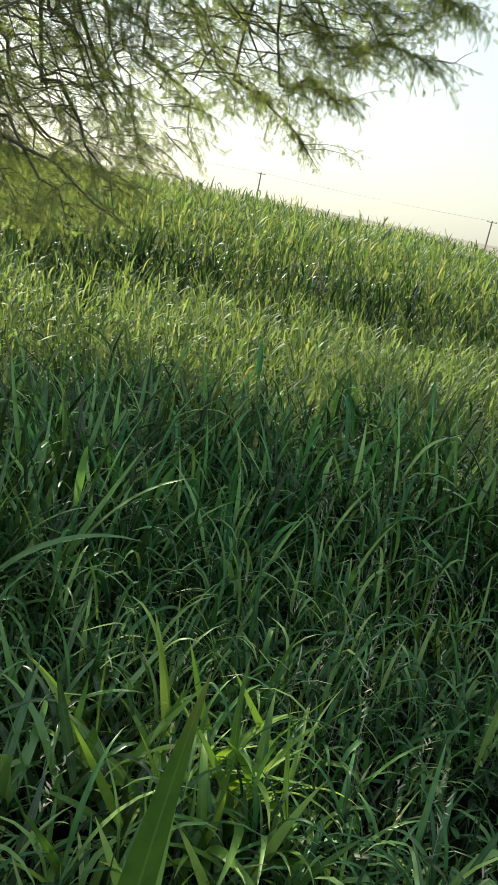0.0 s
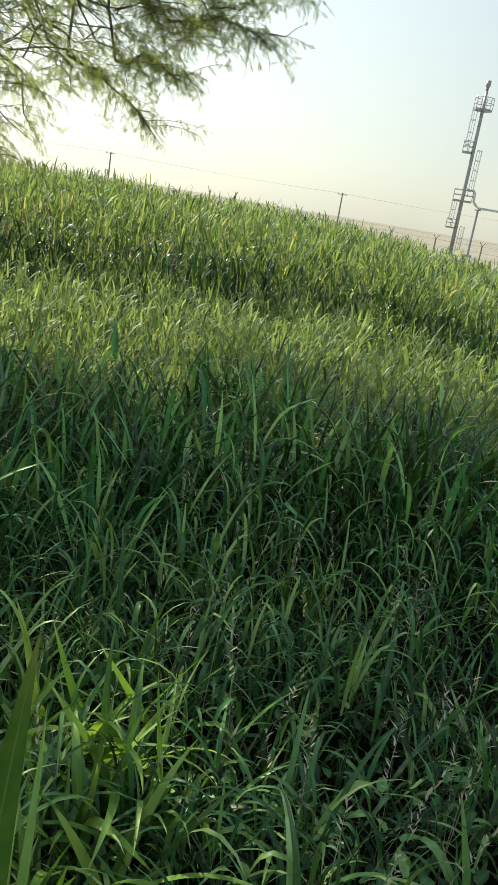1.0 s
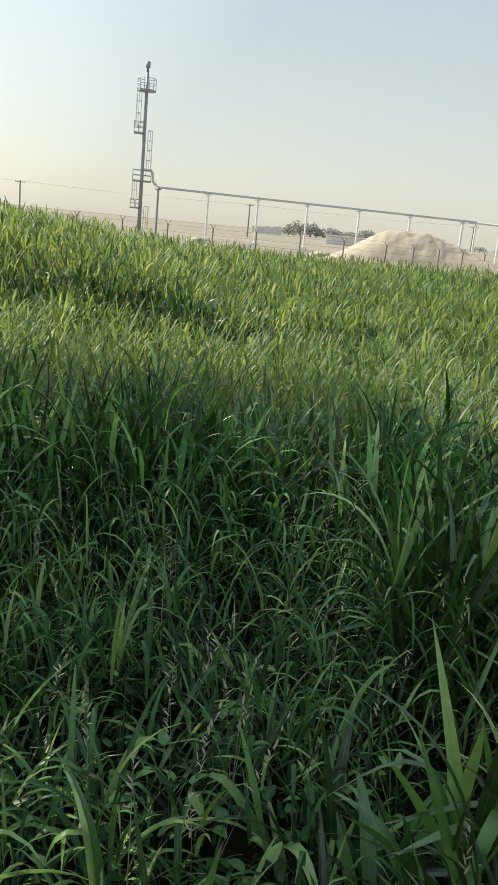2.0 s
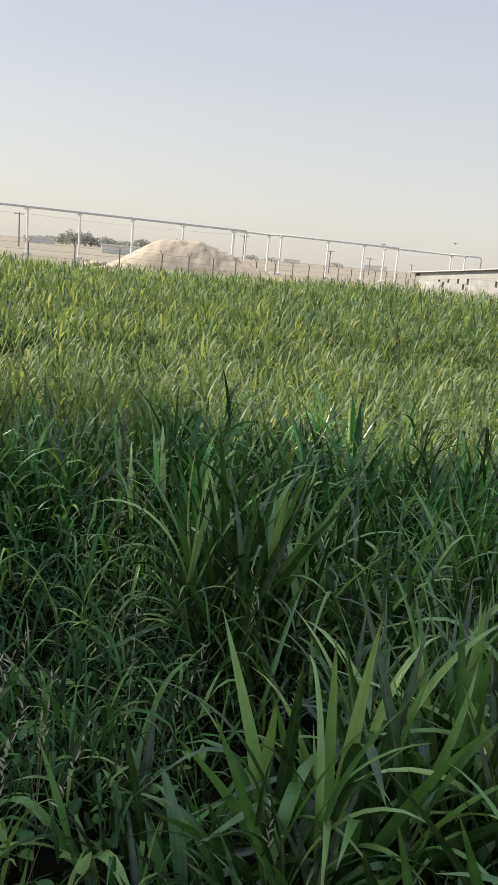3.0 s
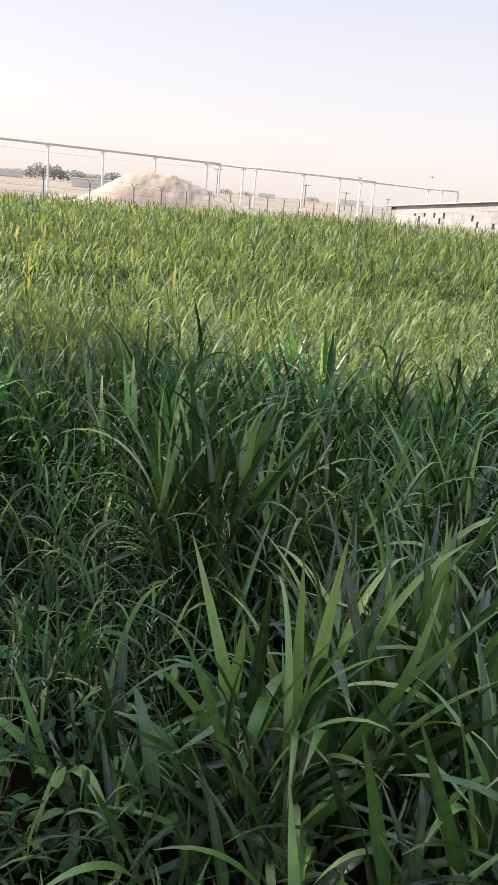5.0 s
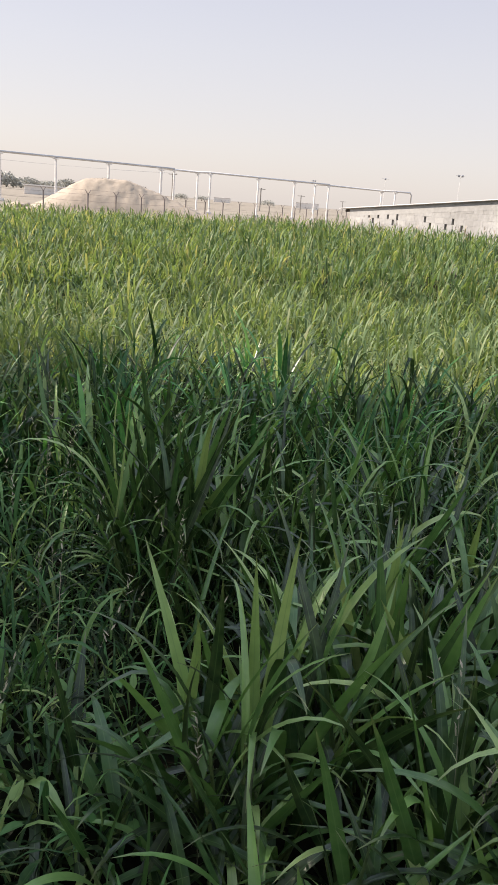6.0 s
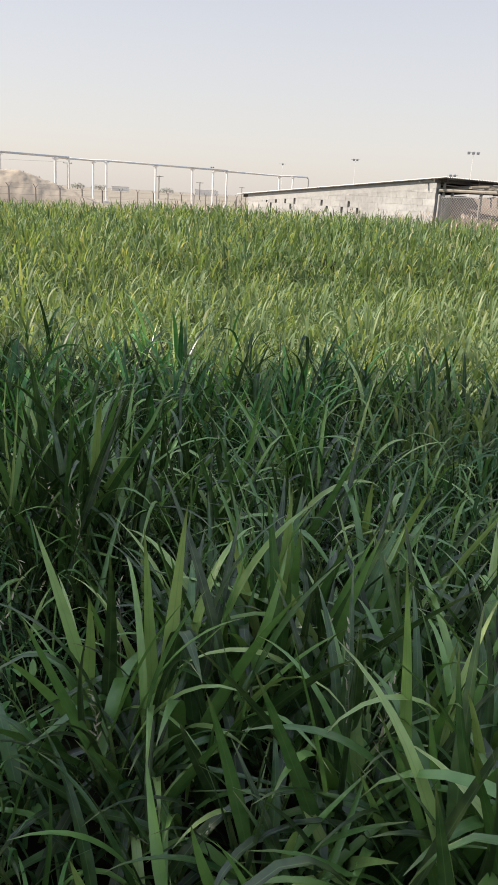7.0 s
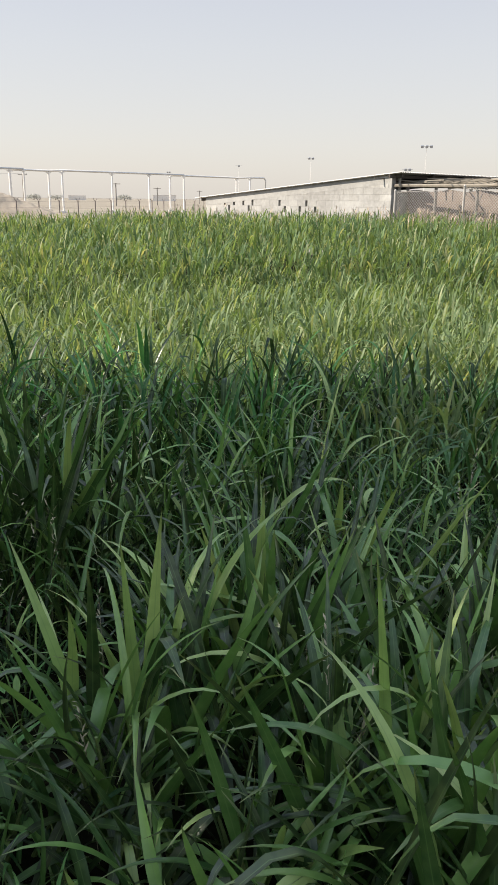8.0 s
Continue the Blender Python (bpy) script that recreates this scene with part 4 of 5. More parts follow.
def ladder(x, z0, z1):
    bm = bmesh.new()
    for dy in (-0.22, 0.22):
        p = right_ * x + back_ * dy
        tube(bm, [p + Vector((0, 0, z0)), p + Vector((0, 0, z1))], 0.025, 5)
    k = int((z1 - z0) / 0.3)
    for i in range(k):
        z = z0 + (i + 0.5) * (z1 - z0) / k
        tube(bm, [right_ * x + back_ * -0.22 + Vector((0, 0, z)), right_ * x + back_ * 0.22 + Vector((0, 0, z))], 0.014, 4, False)
    lad = part("ladder", bm, M_STEEL, tower, "steel ladder")
    bm = bmesh.new()
    sg = math.copysign(1, x)
    hoops = max(2, int((z1 - z0 - 0.8) / 0.75))
    def arc(t, z):
        return right_ * (x + sg * 0.36 * math.sin(t) * 1.2) + back_ * (-0.34 * math.cos(t)) + Vector((0, 0, z))
    for i in range(hoops + 1):
        z = z0 + 0.6 + i * (z1 - z0 - 0.6) / hoops
        tube(bm, [arc(t * math.pi / 6, z) for t in range(7)], 0.02, 4, False)
    for t in (1, 2, 3, 4, 5):
        tube(bm, [arc(t * math.pi / 6, z0 + 0.6), arc(t * math.pi / 6, z1)], 0.015, 4, False)
    part("cage", bm, M_STEEL, lad, "hooped safety cage")


ladder(-0.42, tz(5.35), tz(8.0))
ladder(0.36, tz(2.6), tz(5.5))
ladder(-0.42, tz(0.6), tz(2.35))
ladder(0.36, 0.0, tz(0.7))

# ---- pipeline on its supports ----
PA, PB = polar(26.0, 82.0), polar(-11.5, 124.0)
PH0, PH1 = up_at(2.02, 82.0), up_at(1.39, 124.0)


def on_pipe(az, off=0.0):
    """The place on the pipe's line at that bearing, moved off metres away from the field."""
    d = PB - PA
    w = polar(az, 1.0)
    s = (PA.x * w.y - PA.y * w.x) / (d.y * w.x - d.x * w.y)
    p = PA + d * s
    nrm = Vector((-d.y, d.x, 0)).normalized()
    p = p + nrm * off
    p.z = PH0 + (PH1 - PH0) * s
    return p


pipeline = thing("pipeline", polar(26.0, 82.0), "long pale steel gas pipe raised on tall supports", "pipeline")
org = pipeline.location.copy()
knee = tower_at + Vector((0, 0, tz(3.05)))
first = on_pipe(26.0)
run = [knee + right_ * 0.2, knee + right_ * 0.85, knee + right_ * 1.0 - Vector((0, 0, 0.2)), knee + right_ * 1.05 - Vector((0, 0, 0.95)),
       knee + right_ * 1.25 - Vector((0, 0, 1.2)), first]
for a0, a1 in ((4.5, 2.05), (-5.98, -10.45)):
    run += [on_pipe(a0), on_pipe(a0, 2.6), on_pipe(a1, 2.6), on_pipe(a1)]
run += [on_pipe(-11.4), on_pipe(-11.5) - Vector((0, 0, 0.3)), Vector((on_pipe(-11.5).x, on_pipe(-11.5).y, 0.0))]
bm = bmesh.new()
tube(bm, [p - org for p in run], 0.12, 10)
part("pipe", bm, M_PIPE, pipeline, "weathered grey pipe", True)
for az_, off in [(26.0, 0), (22.6, 0), (19.2, 0), (15.8, 0), (12.27, 0), (8.84, 0), (5.38, 0), (4.5, 0), (4.5, 2.6), (2.05, 0), (2.05, 2.6), (-1.2, 0), (-3.66, 0),
                 (-5.98, 0), (-5.98, 2.6), (-10.45, 0), (-10.45, 2.6)]:
    p = on_pipe(az_, off) - org
    foot = Vector((p.x, p.y, -org.z))
    bm = bmesh.new()
    tube(bm, [foot, Vector((p.x, p.y, p.z - 0.13))], 0.11, 8)
    slab(bm, Vector((p.x - 0.3, p.y - 0.12, p.z - 0.24)), (0.6, 0, 0), (0, 0.24, 0), (0, 0, 0.09))
    slab(bm, foot + Vector((-0.3, -0.3, 0)), (0.6, 0, 0), (0, 0.6, 0), (0, 0, 0.25))
    part("support", bm, M_STEEL if az_ > 25 else M_HAZED_POST, pipeline, "" if az_ < 25 else "dark grey steel support")

# ---- boundary fence with forked post tops ----
fence = thing("boundary_fence", polar(10.15, 56.0), "rusty iron boundary fence with forked posts and strands of wire", "fence")
org = fence.location.copy()
corner = polar(10.15, 56.0)
tops = [polar(a, 57.5) for a in (43.5, 40.45, 37.4, 34.35, 31.3, 28.27, 25.2, 22.1, 19.1, 16.05, 13.05)] + [corner]
far_end = polar(-2.63, 82.0)
for k in range(1, 17):
    tops.append(corner.lerp(far_end, k / 9.6))
FH = 1.42
for p in tops:
    bm = bmesh.new()
    q = p - org
    tube(bm, [q, q + Vector((0, 0, FH))], 0.05, 6)
    side = right_ * 0.19
    for sg in (-1, 1):
        tube(bm, [q + Vector((0, 0, FH - 0.03)), q + side * sg + Vector((0, 0, FH + 0.24))], 0.024, 5)
    part("post", bm, M_RUST, fence)
for h in (0.55, 0.95, FH - 0.04):
    bm = bmesh.new()
    line = [tops[0] - org + Vector((0, 0, h))]
    for a, b2 in zip(tops, tops[1:]):
        line += [(a + b2) / 2 - org + Vector((0, 0, h - 0.03)), b2 - org + Vector((0, 0, h))]
    tube(bm, line, 0.008, 4, False)
    part("wire", bm, M_RUST, fence)
for sg in (-1, 1):
    bm = bmesh.new()
    tube(bm, [a + right_ * 0.19 * sg - org + Vector((0, 0, FH + 0.23)) for a in tops], 0.006, 4, False)
    part("barbed_wire", bm, M_RUST, fence, "thin barbed strand")

# ---- sand mound ----
bm = bmesh.new()
MC, MD = polar(9.3, 68.0), 68.0
grid = []
ax, ay = Vector((math.cos(radians(9.3)), math.sin(radians(9.3)), 0)), Vector((-math.sin(radians(9.3)), math.cos(radians(9.3)), 0))
for i in range(97):
    row = []
    for j in range(61):
        x, y = -6.2 + 16.0 * i / 96, -4 + 9.0 * j / 60
        top = np.interp(x, [-6.2, -4.6, -2.2, -1.1, 0.2, 2.2, 3.3, 4.8, 7.0, 9.8], [-0.05, 0.55, 1.95, 2.45, 2.6, 2.5, 2.15, 1.65, 0.9, -0.05])
        r = max(0.0, 1 - (abs(y - 0.5) / 4.3) ** 2.2)
        nz = noise.fractal(Vector((x * 1.4, y * 1.4, 2.0)), 0.55, 2.2, 6) * 0.11
        row.append(bm.verts.new(MC + ax * x + ay * y + Vector((0, 0, max(-0.05, min(top, 2.55) * min(1.0, r * 1.25) + nz * min(1, top * r)))) - MC))
    grid.append(row)
for i in range(96):
    for j in range(60):
        bm.faces.new((grid[i][j], grid[i + 1][j], grid[i + 1][j + 1], grid[i][j + 1]))
mound = part("sand_mound", bm, M_SAND, smooth=True)
mound.location = MC
tagged(mound, "heap of pale sand with a scrubby ragged crest", "sand mound")

n = 620
sx = rng.uniform(-2.2, 3.6, n)
pts = [MC + ax * x + ay * rng.uniform(-0.9, 1.2) for x in sx]
tops_ = np.interp(sx, [-2.4, -1.1, 0.2, 2.2, 3.4], [1.85, 2.4, 2.52, 2.45, 2.1])
v1 = blades(np.array([[p.x, p.y] for p in pts]), rng.uniform(-math.pi, math.pi, n), rng.uniform(0.08, 0.27, n), rng.uniform(0.03, 0.08, n), rng.uniform(0, 0.9, n), np.full(n, 0.6), tops_ - 0.04, seg=3)
tagged(new("dry_scrub", sheet("dry_scrub", [v1], M_WOOD)), "dry grey scrub on the crest of the sand mound", "scrub", kind="stuff")

# ---- block shed ----
HL, HR = polar(-7.63, 31.85), polar(-20.23, 25.92)
hu = (HR - HL).normalized()
hv = Vector((-hu.y, hu.x, 0))
if hv.dot(HR) < 0:
    hv = -hv
WLEN, DEPTH = (HR - HL).length, 5.2
ZL, ZR = up_at(-0.06, 32.0), up_at(1.5, 26.0)
shed = thing("block_shed", HL, "low shed of bare concrete blocks under a sloping sheet roof", "shed")
# small ventilation gaps left between blocks: metres along the wall, height
GAPS = [(1.08, 1.57), (1.31, 1.38), (1.58, 1.57), (2.08, 1.57), (2.36, 1.38), (2.56, 1.57), (3.91, 1.57), (4.17, 1.38), (4.87, 1.38), (5.17, 1.57), (5.57, 1.38)]
COURSE, BLOCK, JOINT = 0.195, 0.40, 0.004
block_mesh = {}


def block_of(width):
    key = round(width, 2)
    if key not in block_mesh:
        bm = bmesh.new()
        slab(bm, (0, 0, 0), hu * key, hv * 0.2, (0, 0, COURSE - JOINT), 0.003)
        bmesh.ops.recalc_face_normals(bm, faces=bm.faces)
        me = bpy.data.meshes.new("block")
        bm.to_mesh(me)
        bm.free()
        me.materials.append(M_BLOCK)
        block_mesh[key] = me
    return block_mesh[key]


courses = int(ZR / COURSE) + 2
for c in range(courses):
    z = c * COURSE - 0.085
    x0 = 0.0 if z + COURSE <= ZL else (z + COURSE - ZL) / (ZR - ZL) * WLEN
    x0 = min(x0, WLEN)
    cuts = sorted(x for x, h in GAPS if abs(h - (z + COURSE / 2)) <= COURSE / 2)
    runs, a = [], x0
    for x in cuts:
        if x - 0.048 > a:
            runs.append((a, x - 0.048))
        a = max(a, x + 0.048)
    if WLEN - a > 0.05:
        runs.append((a, WLEN))
    for a, b2 in runs:
        bed = bmesh.new()
        slab(bed, hu * a + hv * 0.004 + Vector((0, 0, z)), hu * (b2 - a - 0.006), hv * 0.175, (0, 0, COURSE))
        part("mortar_bed", bed, M_MORTAR, shed, "grey mortar between the blocks")
        x = a
        first_ = BLOCK / 2 if c % 2 else BLOCK
        while b2 - x > 0.06:
            w = min(first_, b2 - x)
            if b2 - x - w < 0.08:
                w = b2 - x
            ob = new("block", block_of(w - JOINT))
            ob.parent = shed
            ob.location = hu * (x + JOINT / 2) + hv * rng.uniform(-0.003, 0.001) + Vector((0, 0, z + JOINT / 2))
            x += w
            first_ = BLOCK
wedge = bmesh.new()
for o in (-0.004, 0.2):
    ring = [wedge.verts.new(hu * x + hv * o + Vector((0, 0, z))) for x, z in ((0, ZL - 0.2), (WLEN + 0.004, ZR - 0.2), (WLEN + 0.004, ZR + 0.06), (0, ZL + 0.06))]
    wedge.faces.new(ring if o < 0 else ring[::-1])
    if o < 0:
        front_ring = ring
for k in range(4):
    wedge.faces.new((front_ring[k], ring[k], ring[(k + 1) % 4], front_ring[(k + 1) % 4]))
part("plaster_band", wedge, M_MORTAR, shed, "rough plaster under the roof edge")
bm = bmesh.new()
slab(bm, hv * (DEPTH - 0.2), hu * WLEN, hv * 0.2, (0, 0, ZL - 0.1))
part("back_wall", bm, M_BLOCK, shed)
bm = bmesh.new()
slab(bm, hv * 0.21, hu * 0.2, hv * (DEPTH - 0.42), (0, 0, ZL - 0.02))
part("low_wall", bm, M_BLOCK, shed)
bm = bmesh.new()
slab(bm, hu * (WLEN - 0.2) + hv * 0.21, hu * 0.2, hv * (DEPTH - 0.42), (0, 0, ZR - 0.42))
part("side_wall", bm, M_BLOCK, shed, "lower side wall open under the roof")
bm = bmesh.new()
slope = (hu * WLEN + Vector((0, 0, ZR - ZL))).normalized()
nrm = hv.cross(slope).normalized()
if nrm.z < 0:
    nrm = -nrm
waves = 64
prev = None
for i in range(waves * 4 + 1):
    y = -0.12 + (DEPTH + 0.35) * i / (waves * 4)
    h = 0.018 * math.sin(i * math.pi / 2)
    p = hv * y + nrm * (0.085 + h) + Vector((0, 0, ZL))
    ring = [bm.verts.new(p - slope * 0.5), bm.verts.new(p + slope * (WLEN + 0.45)), bm.verts.new(p + slope * (WLEN + 0.45) + nrm * 0.006), bm.verts.new(p - slope * 0.5 + nrm * 0.006)]
    if prev:
        for k in range(4):
            bm.faces.new((prev[k], prev[(k + 1) % 4], ring[(k + 1) % 4], ring[k]))
    prev = ring
part("roof", bm, M_ROOF, shed, "pale corrugated sheet roof")
for y in (0.07, 1.7, 3.4, DEPTH - 0.15):
    bm = bmesh.new()
    slab(bm, hv * y + Vector((0, 0, ZL - 0.03)) - slope * 0.35, slope * (WLEN + 0.7), hv * 0.06, nrm * 0.092, 0.004)
    part("rafter", bm, M_DARKWOOD, shed, "dark timber rafter")
bm = bmesh.new()
slab(bm, hu * (WLEN + 0.05) + hv * -0.25 + Vector((0, 0, ZR - 0.04)), hu * 0.06, hv * (DEPTH + 0.5), (0, 0, 0.09), 0.004)
part("edge_beam", bm, M_DARKWOOD, shed, "dark timber beam")
bm = bmesh.new()
tube(bm, [hu * (WLEN + 0.1) + hv * 0.25, hu * (WLEN + 0.1) + hv * 0.25 + Vector((0, 0, ZR - 0.02))], 0.05, 7)
part("prop", bm, M_WOOD, shed, "grey timber prop")

# ---- animal pen beside the shed ----
pen = thing("animal_pen", polar(-25.0, 24.2), "chain-link animal pen with steel posts", "pen")
org = pen.location.copy()
corners = [polar(-20.5, 25.4), polar(-25.0, 24.2), polar(-30.7, 22.8), polar(-37.5, 21.3)]
PT = [up_at(0.62, 25.4), up_at(0.94, 24.2), up_at(1.13, 22.8), up_at(1.2, 21.3)]
for p, h in zip(corners, PT):
    bm = bmesh.new()
    q = p - org
    tube(bm, [q, q + Vector((0.0, 0, h))], 0.034, 8)
    tube(bm, [q + Vector((0, 0, h)), q + Vector((0, 0, h + 0.04))], [0.042, 0.018], 8)
    part("post", bm, M_WIRE, pen, "galvanised tube post")
for i in range(3):
    a, b2, h = corners[i] - org, corners[i + 1] - org, (PT[i] + PT[i + 1]) / 2
    L = (b2 - a).length
    d = (b2 - a).normalized()
    bm = bmesh.new()
    cell = 0.085
    top, low = h - 0.06, 0.55
    H = top - low
    nrm2 = Vector((-d.y, d.x, 0)) * 0.0045
    k = -int(H / cell) - 1
    while k * cell < L:
        for sg in (1, -1):
            x0, x1 = (k * cell, k * cell + H)
            z0, z1 = (low, top) if sg == 1 else (top, low)
            t0, t1 = max(0.0, -x0 / H), min(1.0, (L - x0) / H)
            if t1 - t0 > 0.02:
                p = a + d * (x0 + H * t0) + Vector((0, 0, z0 + (z1 - z0) * t0)) + nrm2 * sg * 0.5
                q = a + d * (x0 + H * t1) + Vector((0, 0, z0 + (z1 - z0) * t1)) + nrm2 * sg * 0.5
                tube(bm, [p, q], 0.0055, 3, False)
        k += 1
    part("netting", bm, M_WIRE, pen, "diamond wire netting")
    bm = bmesh.new()
    sag = 0.02 if i != 1 else 0.16
    tube(bm, [a + Vector((0, 0, PT[i] - 0.05)), (a + b2) / 2 + Vector((0, 0, h - 0.05 - sag)), b2 + Vector((0, 0, PT[i + 1] - 0.05))], 0.007, 6)
    part("line_wire", bm, M_WIRE, pen, "sagging top wire")

screen = thing("shade_screen", polar(-25.5, 26.0), "brown shade screen hung behind the chain-link", "screen")
org = screen.location.copy()
cols = []
bm = bmesh.new()
for i in range(41):
    a = -21.3 - 12.6 * i / 40
    dd = 26.3 - 2.9 * i / 40 + 0.012 * math.sin(i * 1.3)
    p = polar(a, dd) - org
    cols.append([bm.verts.new(p + Vector((0, 0, z))) for z in (0.0, 0.7, 1.4, 1.98 + 0.03 * math.sin(i * 0.9))])
for c, e in zip(cols, cols[1:]):
    for k in range(3):
        bm.faces.new((c[k], e[k], e[k + 1], c[k + 1]))
sc = part("cloth", bm, M_SACK, screen, "sun-bleached brown netting", True)
sc.modifiers.new("thick", "SOLIDIFY").thickness = 0.012
for i in (0, 13, 27, 40):
    a = -21.3 - 12.6 * i / 40
    bm = bmesh.new()
    q = polar(a, 26.42 - 2.9 * i / 40) - org
    tube(bm, [q, q + Vector((0, 0, 2.1))], 0.05, 7)
    part("prop", bm, M_WOOD, screen)

arbour = thing("reed_canopy", polar(-27.0, 25.5), "sagging canopy of dry palm ribs and poles over the pen", "canopy")
org = arbour.location.copy()
CA, CB = polar(-20.3, 25.9, 2.13), polar(-38.0, 21.9, 2.22)
run_ = (CB - CA).normalized()
deep = Vector((-run_.y, run_.x, 0))
deep = -deep if deep.dot(CA) < 0 else deep
for i in range(7):
    p = CA.lerp(CB, i / 6)
    for o in ((0.25, 3.0) if i else (3.0,)):
        bm = bmesh.new()
        q = p + deep * o - org
        tube(bm, [Vector((q.x, q.y, -org.z)), Vector((q.x, q.y, q.z))], 0.045, 6)
        part("pole", bm, M_WOOD, arbour)
for o in (0.1, 1.6, 3.1):
    bm = bmesh.new()
    tube(bm, [CA + deep * o - org, CA.lerp(CB, 0.35) + deep * o - org + Vector((0, 0, -0.05)), CA.lerp(CB, 0.7) + deep * o - org + Vector((0, 0, 0.03)), CB + deep * o - org], 0.05, 7)
    part("beam", bm, M_REED, arbour)
bm = bmesh.new()
for k in range(330):
    p = CA.lerp(CB, rng.random()) + deep * rng.uniform(0.75, 3.3) + Vector((0, 0, 0.05 + abs(rng.normal(0, 0.05))))
    d = (run_ * rng.normal(0, 1) + deep * rng.normal(0, 0.3)).normalized() + Vector((0, 0, rng.normal(0, 0.04)))
    ln_ = rng.uniform(0.5, 1.5)
    r = rng.uniform(0.010, 0.028)
    tube(bm, [p - d * ln_ - org, p - org + Vector((0, 0, rng.uniform(0, 0.04))), p + d * ln_ - org], [r, r, r * 0.5], 4)
tagged(part("palm_ribs", bm, M_REED, arbour, "tangle of dry palm ribs"), kind="stuff")

# rails and troughs glimpsed in the open part of the pen
for k, (a0, a1, dd, z) in enumerate([(-31.2, -37.0, 24.6, 0.95), (-31.2, -37.0, 24.9, 1.4), (-30.9, -37.0, 26.5, 1.75)]):
    rail = thing("pen_rail", polar(a0, dd), "weathered timber rail across the pen", "rail", "pen rails")
    bm = bmesh.new()
    o = polar(a0, dd)
    tube(bm, [Vector((0, 0, z)), polar((a0 + a1) / 2, dd) - o + Vector((0, 0, z - 0.03)), polar(a1, dd) - o + Vector((0, 0, z))], 0.06, 7)
    part("bar", bm, M_REED, rail)
    for f in (0.02, 0.5, 0.98):
        bm = bmesh.new()
        q = polar(a0 + (a1 - a0) * f, dd + 0.09) - o
        tube(bm, [q, q + Vector((0, 0, z + 0.1))], 0.05, 7)
        part("post", bm, M_WOOD, rail)
bm = bmesh.new()
slab(bm, (0, 0, 0), (6.5, 0, 0), (0, 0.2, 0), (0, 0, 1.75), 0.01)
pw = part("pen_wall", bm, M_BLOCK)
pw.location, pw.rotation_euler = polar(-30.5, 30.0), (0, 0, radians(-50))
tagged(pw, "plain block wall closing the back of the pen", "wall")

# ---- power line ----
power = [polar(a, d) for a, d in ((82.0, 172.0), (66.3, 158.0), (50.73, 150.0), (35.0, 148.0), (19.72, 150.0), (4.6, 160.0))]
ends = []
for p, el in zip(power, (1.6, 1.6, 1.62, 1.54, 1.55, 1.5)):
    h = up_at(el, p.length)
    pole = thing("power_pole", p, "weathered timber power pole with a crossarm", "power pole", "power line poles")
    bm = bmesh.new()
    tube(bm, [(0, 0, 0), (0, 0, h * 0.6), (0, 0, h)], [0.15, 0.13, 0.11], 8)
    part("shaft", bm, M_WOOD, pole)
    s = Vector((p.y, -p.x, 0)).normalized()
    bm = bmesh.new()
    tube(bm, [s * -0.8 + Vector((0, 0, h - 0.25)), s * 0.8 + Vector((0, 0, h - 0.25))], 0.06, 6)
    part("crossarm", bm, M_WOOD, pole)
    for x in (-0.75, 0.75):
        bm = bmesh.new()
        tube(bm, [s * x + Vector((0, 0, h - 0.2)), s * x + Vector((0, 0, h - 0.05))], [0.05, 0.03], 6)
        part("insulator", bm, M_STEEL, pole)
    ends.append([p + s * x + Vector((0, 0, h - 0.05)) for x in (-0.75, 0.75)])
cable = thing("power_cable", ends[0][0], "thin pale cables strung between the power poles", "cable")
for k in range(2):
    bm = bmesh.new()
    line = []
    for a, b2 in zip(ends, ends[1:]):
        line += [q - ends[0][0] for q in bent(a[k], b2[k], -0.35, 8)[(1 if line else 0):]]
    tube(bm, line, 0.018, 4, False)
    part("strand", bm, M_PIPE, cable)

for a, d, el in ((-1.4, 190.0, 0.98), (-4.15, 230.0, 0.72), (-7.0, 300.0, 0.55)):
    p = polar(a, d)
    h = up_at(el, d)
    pole = thing("power_pole", p, "distant timber pole with a short crossarm", "power pole", "distant poles")
    bm = bmesh.new()
    tube(bm, [(0, 0, 0), (0, 0, h)], [0.16, 0.12], 7)
    part("shaft", bm, M_WOOD, pole)
    bm = bmesh.new()
    tube(bm, [(-1.0, 0, h - 0.2), (1.0, 0, h - 0.2)], 0.08, 5)
    part("crossarm", bm, M_WOOD, pole)

# ---- floodlight masts ----
for a, el, hgt, heads in ((-4.94, 1.72, 10, 2), (-9.67, 2.18, 10, 1), (-14.52, 2.70, 10, 2), (-22.1, 3.46, 10, 3), (-20.95, 2.02, 7, 2), (-31.2, 1.82, 7, 2)):
    d = (hgt - EYE) / math.tan(radians(el))
    p = polar(a, d)
    mast = thing("floodlight_mast", p, "slender floodlight mast with lamp heads, shaft paled for haze", "floodlight", "floodlight masts")
    bm = bmesh.new()
    tube(bm, [(0, 0, 0), (0, 0, hgt)], [0.05, 0.025], 8)
    part("shaft", bm, M_HAZED_POST, mast, "tube coloured near white for haze")
    s = Vector((p.y, -p.x, 0)).normalized()
    f = -p.normalized()
    bm = bmesh.new()
    tube(bm, [s * -0.9 + Vector((0, 0, hgt)), s * 0.9 + Vector((0, 0, hgt))], 0.03, 6)
    part("bracket", bm, M_STEEL, mast)
    for k in range(heads):
        x = (k - (heads - 1) / 2) * 0.7
        bm = bmesh.new()
        slab(bm, s * (x - 0.22) + f * 0.02 + Vector((0, 0, hgt - 0.2)), s * 0.44, f * 0.2 - Vector((0, 0, 0.1)), Vector((0, 0, 0.38)) + f * 0.08, 0.03)
        part("lamp_head", bm, M_STEEL, mast, "grey lamp housing")

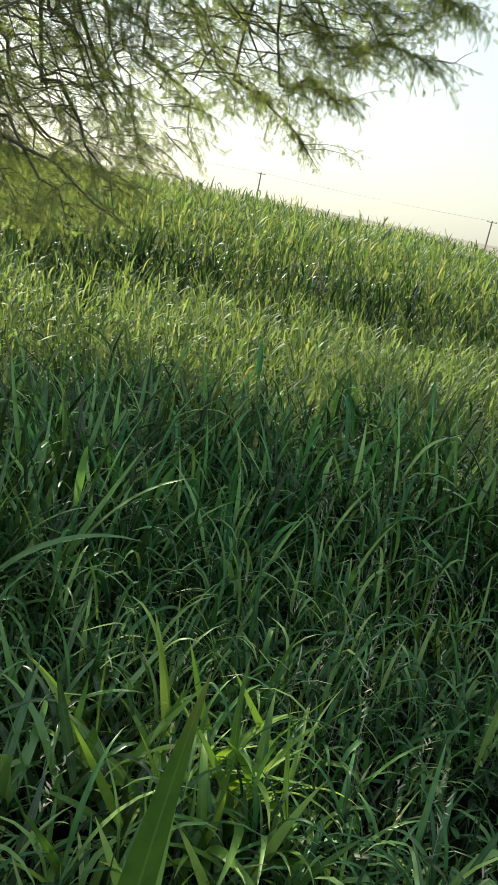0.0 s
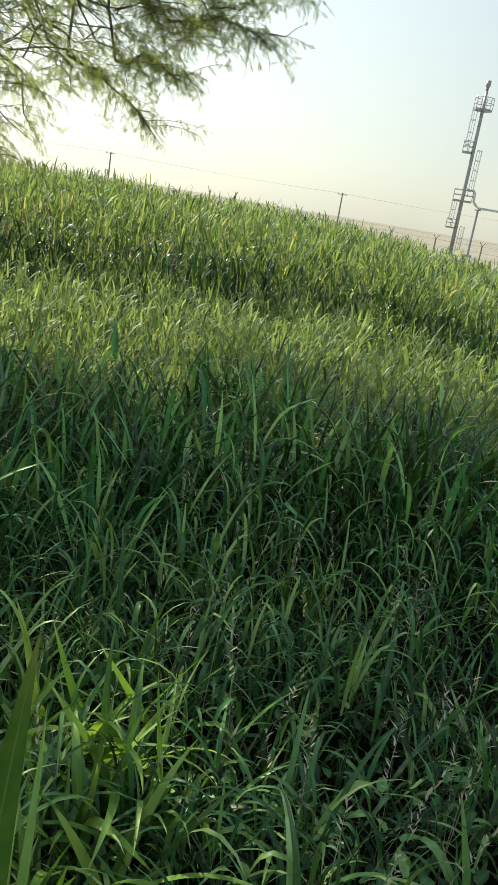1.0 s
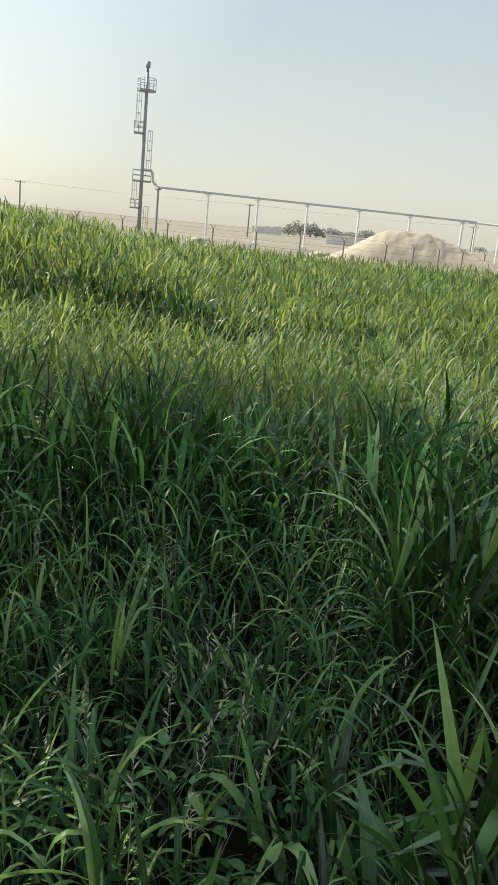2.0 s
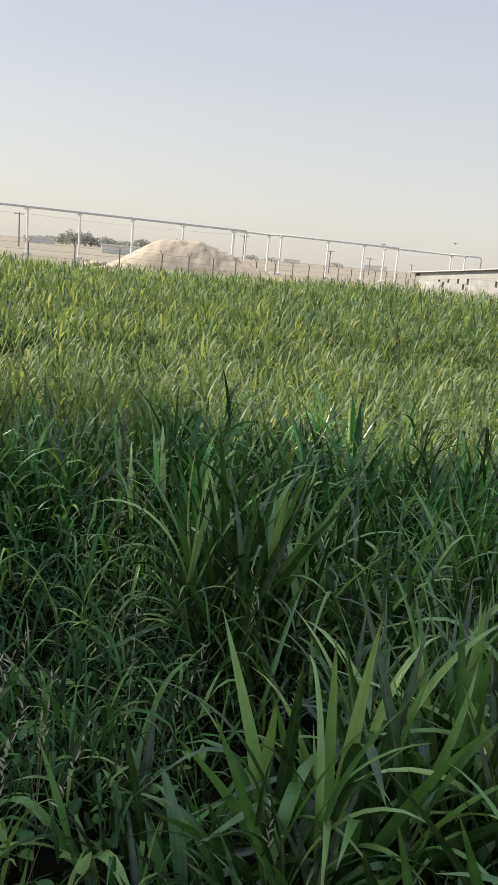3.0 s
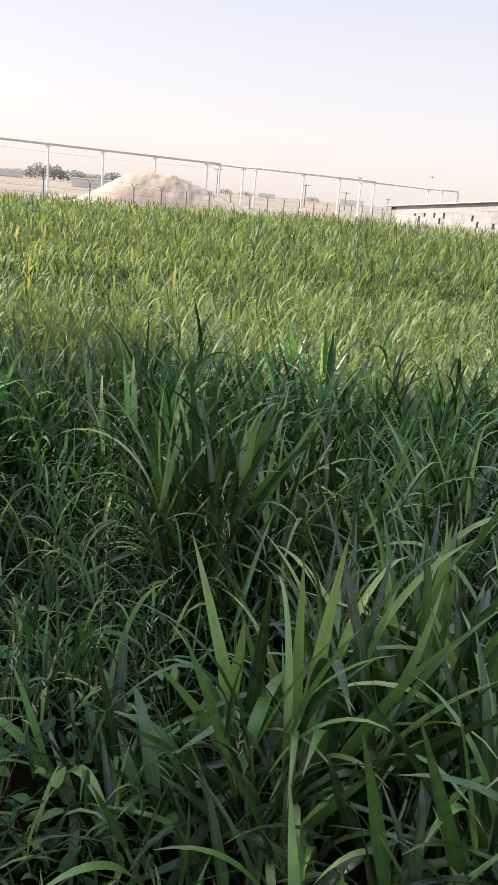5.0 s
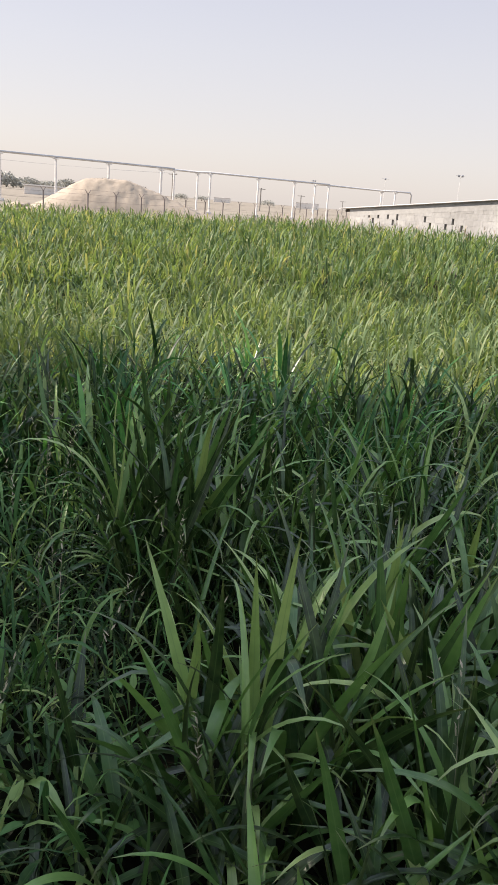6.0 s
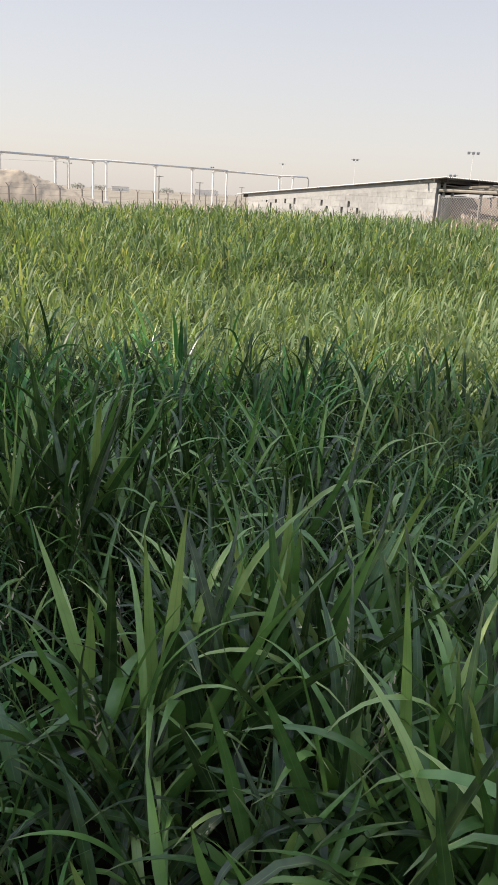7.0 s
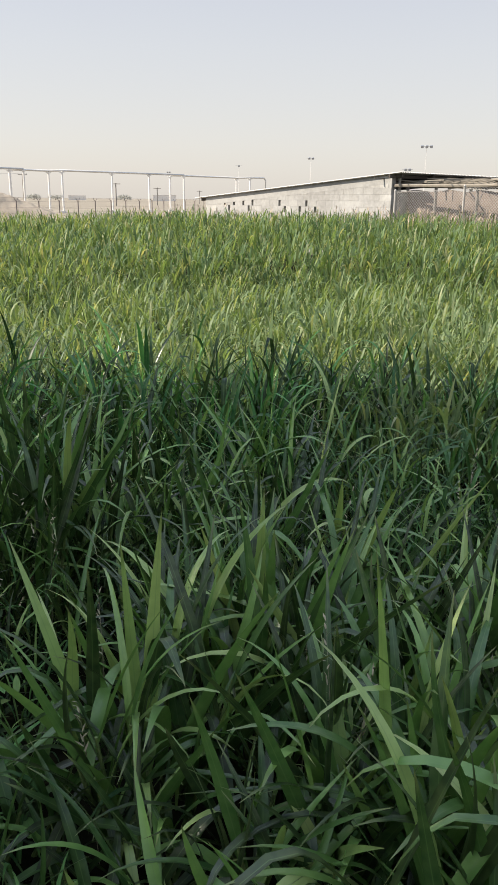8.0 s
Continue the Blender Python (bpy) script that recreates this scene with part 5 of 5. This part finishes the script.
# ---- far things on the desert ----
def far_tree(az, dist, width, top_el):
    p = polar(az, dist)
    h = up_at(top_el, dist)
    t = thing("far_tree", p, "grey-green tree far off on the plain, foliage paled for haze", "tree", "far trees")
    bm = bmesh.new()
    tube(bm, [(0, 0, 0), (0.2, 0, h * 0.4), (0, 0.1, h * 0.7)], [0.35, 0.28, 0.12], 7)
    for k in range(4):
        q = Vector((rng.normal(0, width * 0.25), rng.normal(0, width * 0.25), h * rng.uniform(0.55, 0.85)))
        tube(bm, [(0.1, 0, h * 0.35), q], [0.16, 0.05], 5)
    part("trunk", bm, M_BARK, t)
    vs, fs = [], []
    for k in range(700):
        r = rng.random() ** 0.4
        a, b2 = rng.uniform(0, math.tau), rng.uniform(-1.0, 1.0)
        c = np.array((math.cos(a) * r * width * 0.5 * math.sqrt(max(0.05, 1 - max(b2, 0) ** 2)), math.sin(a) * r * width * 0.5, h * (0.5 + 0.45 * b2 * r)))
        c += rng.normal(0, 0.12, 3) * h * 0.12
        sz = h * rng.uniform(0.025, 0.06)
        tri = rng.normal(0, 1, (4, 3)) * sz
        i = len(vs)
        vs += [c + q for q in tri]
        fs += [(i, i + 1, i + 2), (i, i + 2, i + 3), (i, i + 3, i + 1), (i + 1, i + 3, i + 2)]
    ob = new("crown", mesh_of("crown", vs, fs, M_HAZED_BUSH))
    ob.parent = t


for row in ((18.6, 420, 9, 0.22), (17.7, 430, 11, 0.30), (16.9, 410, 5, 0.45), (16.1, 400, 12, 0.80), (15.4, 410, 9, 0.72), (14.5, 430, 9, 0.45), (13.9, 400, 8, 0.52), (13.2, 440, 10, 0.36),
            (12.3, 420, 8, 0.38), (15.0, 420, 12, 0.5), (16.6, 420, 10, 0.55), (14.2, 410, 9, 0.42), (12.8, 430, 9, 0.4), (11.6, 400, 9, 0.62), (10.9, 410, 7, 0.45), (4.0, 600, 10, 0.25), (2.6, 620, 12, 0.2), (-1.9, 640, 12, 0.28)):
    far_tree(*row)


def far_building(az, dist, wide, h, label):
    p = polar(az, dist)
    t = thing("far_building", p, label, "building", "far buildings")
    s = Vector((p.y, -p.x, 0)).normalized()
    f = p.normalized()
    bm = bmesh.new()
    slab(bm, s * -wide / 2, s * wide, f * wide * 0.6, (0, 0, h), 0.05)
    part("wall", bm, M_HAZED_WALL, t)
    bm = bmesh.new()
    slab(bm, s * (-wide / 2 - 0.2) - f * 0.2 + Vector((0, 0, h + 0.004)), s * (wide + 0.4), f * (wide * 0.6 + 0.4), (0, 0, 0.25), 0.03)
    part("roof", bm, M_HAZED_WALL, t)
    k = max(2, int(wide / 3))
    for i in range(k):
        bm = bmesh.new()
        slab(bm, s * (-wide / 2 + wide * (i + 0.4) / k) - f * 0.03 + Vector((0, 0, h * 0.5)), s * wide * 0.2 / k, f * 0.05, (0, 0, h * 0.2), 0.01)
        part("window", bm, M_PIPE, t)


# the block at bearing 12.7 stands in for a white pipe/tank
for row in ((12.7, 170, 9.5, 1.55), (18.4, 330, 12, 2.2), (1.2, 700, 14, 3.4), (-4.6, 720, 20, 4.6)):
    far_building(*row, "low pale building far off on the plain, lightened further for haze")

for k, (a, d, r, h) in enumerate([(23.2, 70, 0.8, 0.45), (20.8, 64, 0.9, 0.4), (14.6, 66, 1.0, 0.4), (3.3, 95, 1.3, 0.5)]):
    bm = bmesh.new()
    bmesh.ops.create_icosphere(bm, subdivisions=3, radius=1.0)
    for vtx in bm.verts:
        q = vtx.co.copy()
        m = 1 + 0.35 * noise.noise(q * 1.7 + Vector((k * 3.1, 0, 0)))
        vtx.co = Vector((q.x * r * m, q.y * r * m, max(-0.02, q.z * h * m)))
    heap = part("rubble_mound", bm, M_SAND, smooth=True)
    heap.location = polar(a, d)
    tagged(heap, "small heap of sand and stones on the plain", "mound", "rubble mounds")
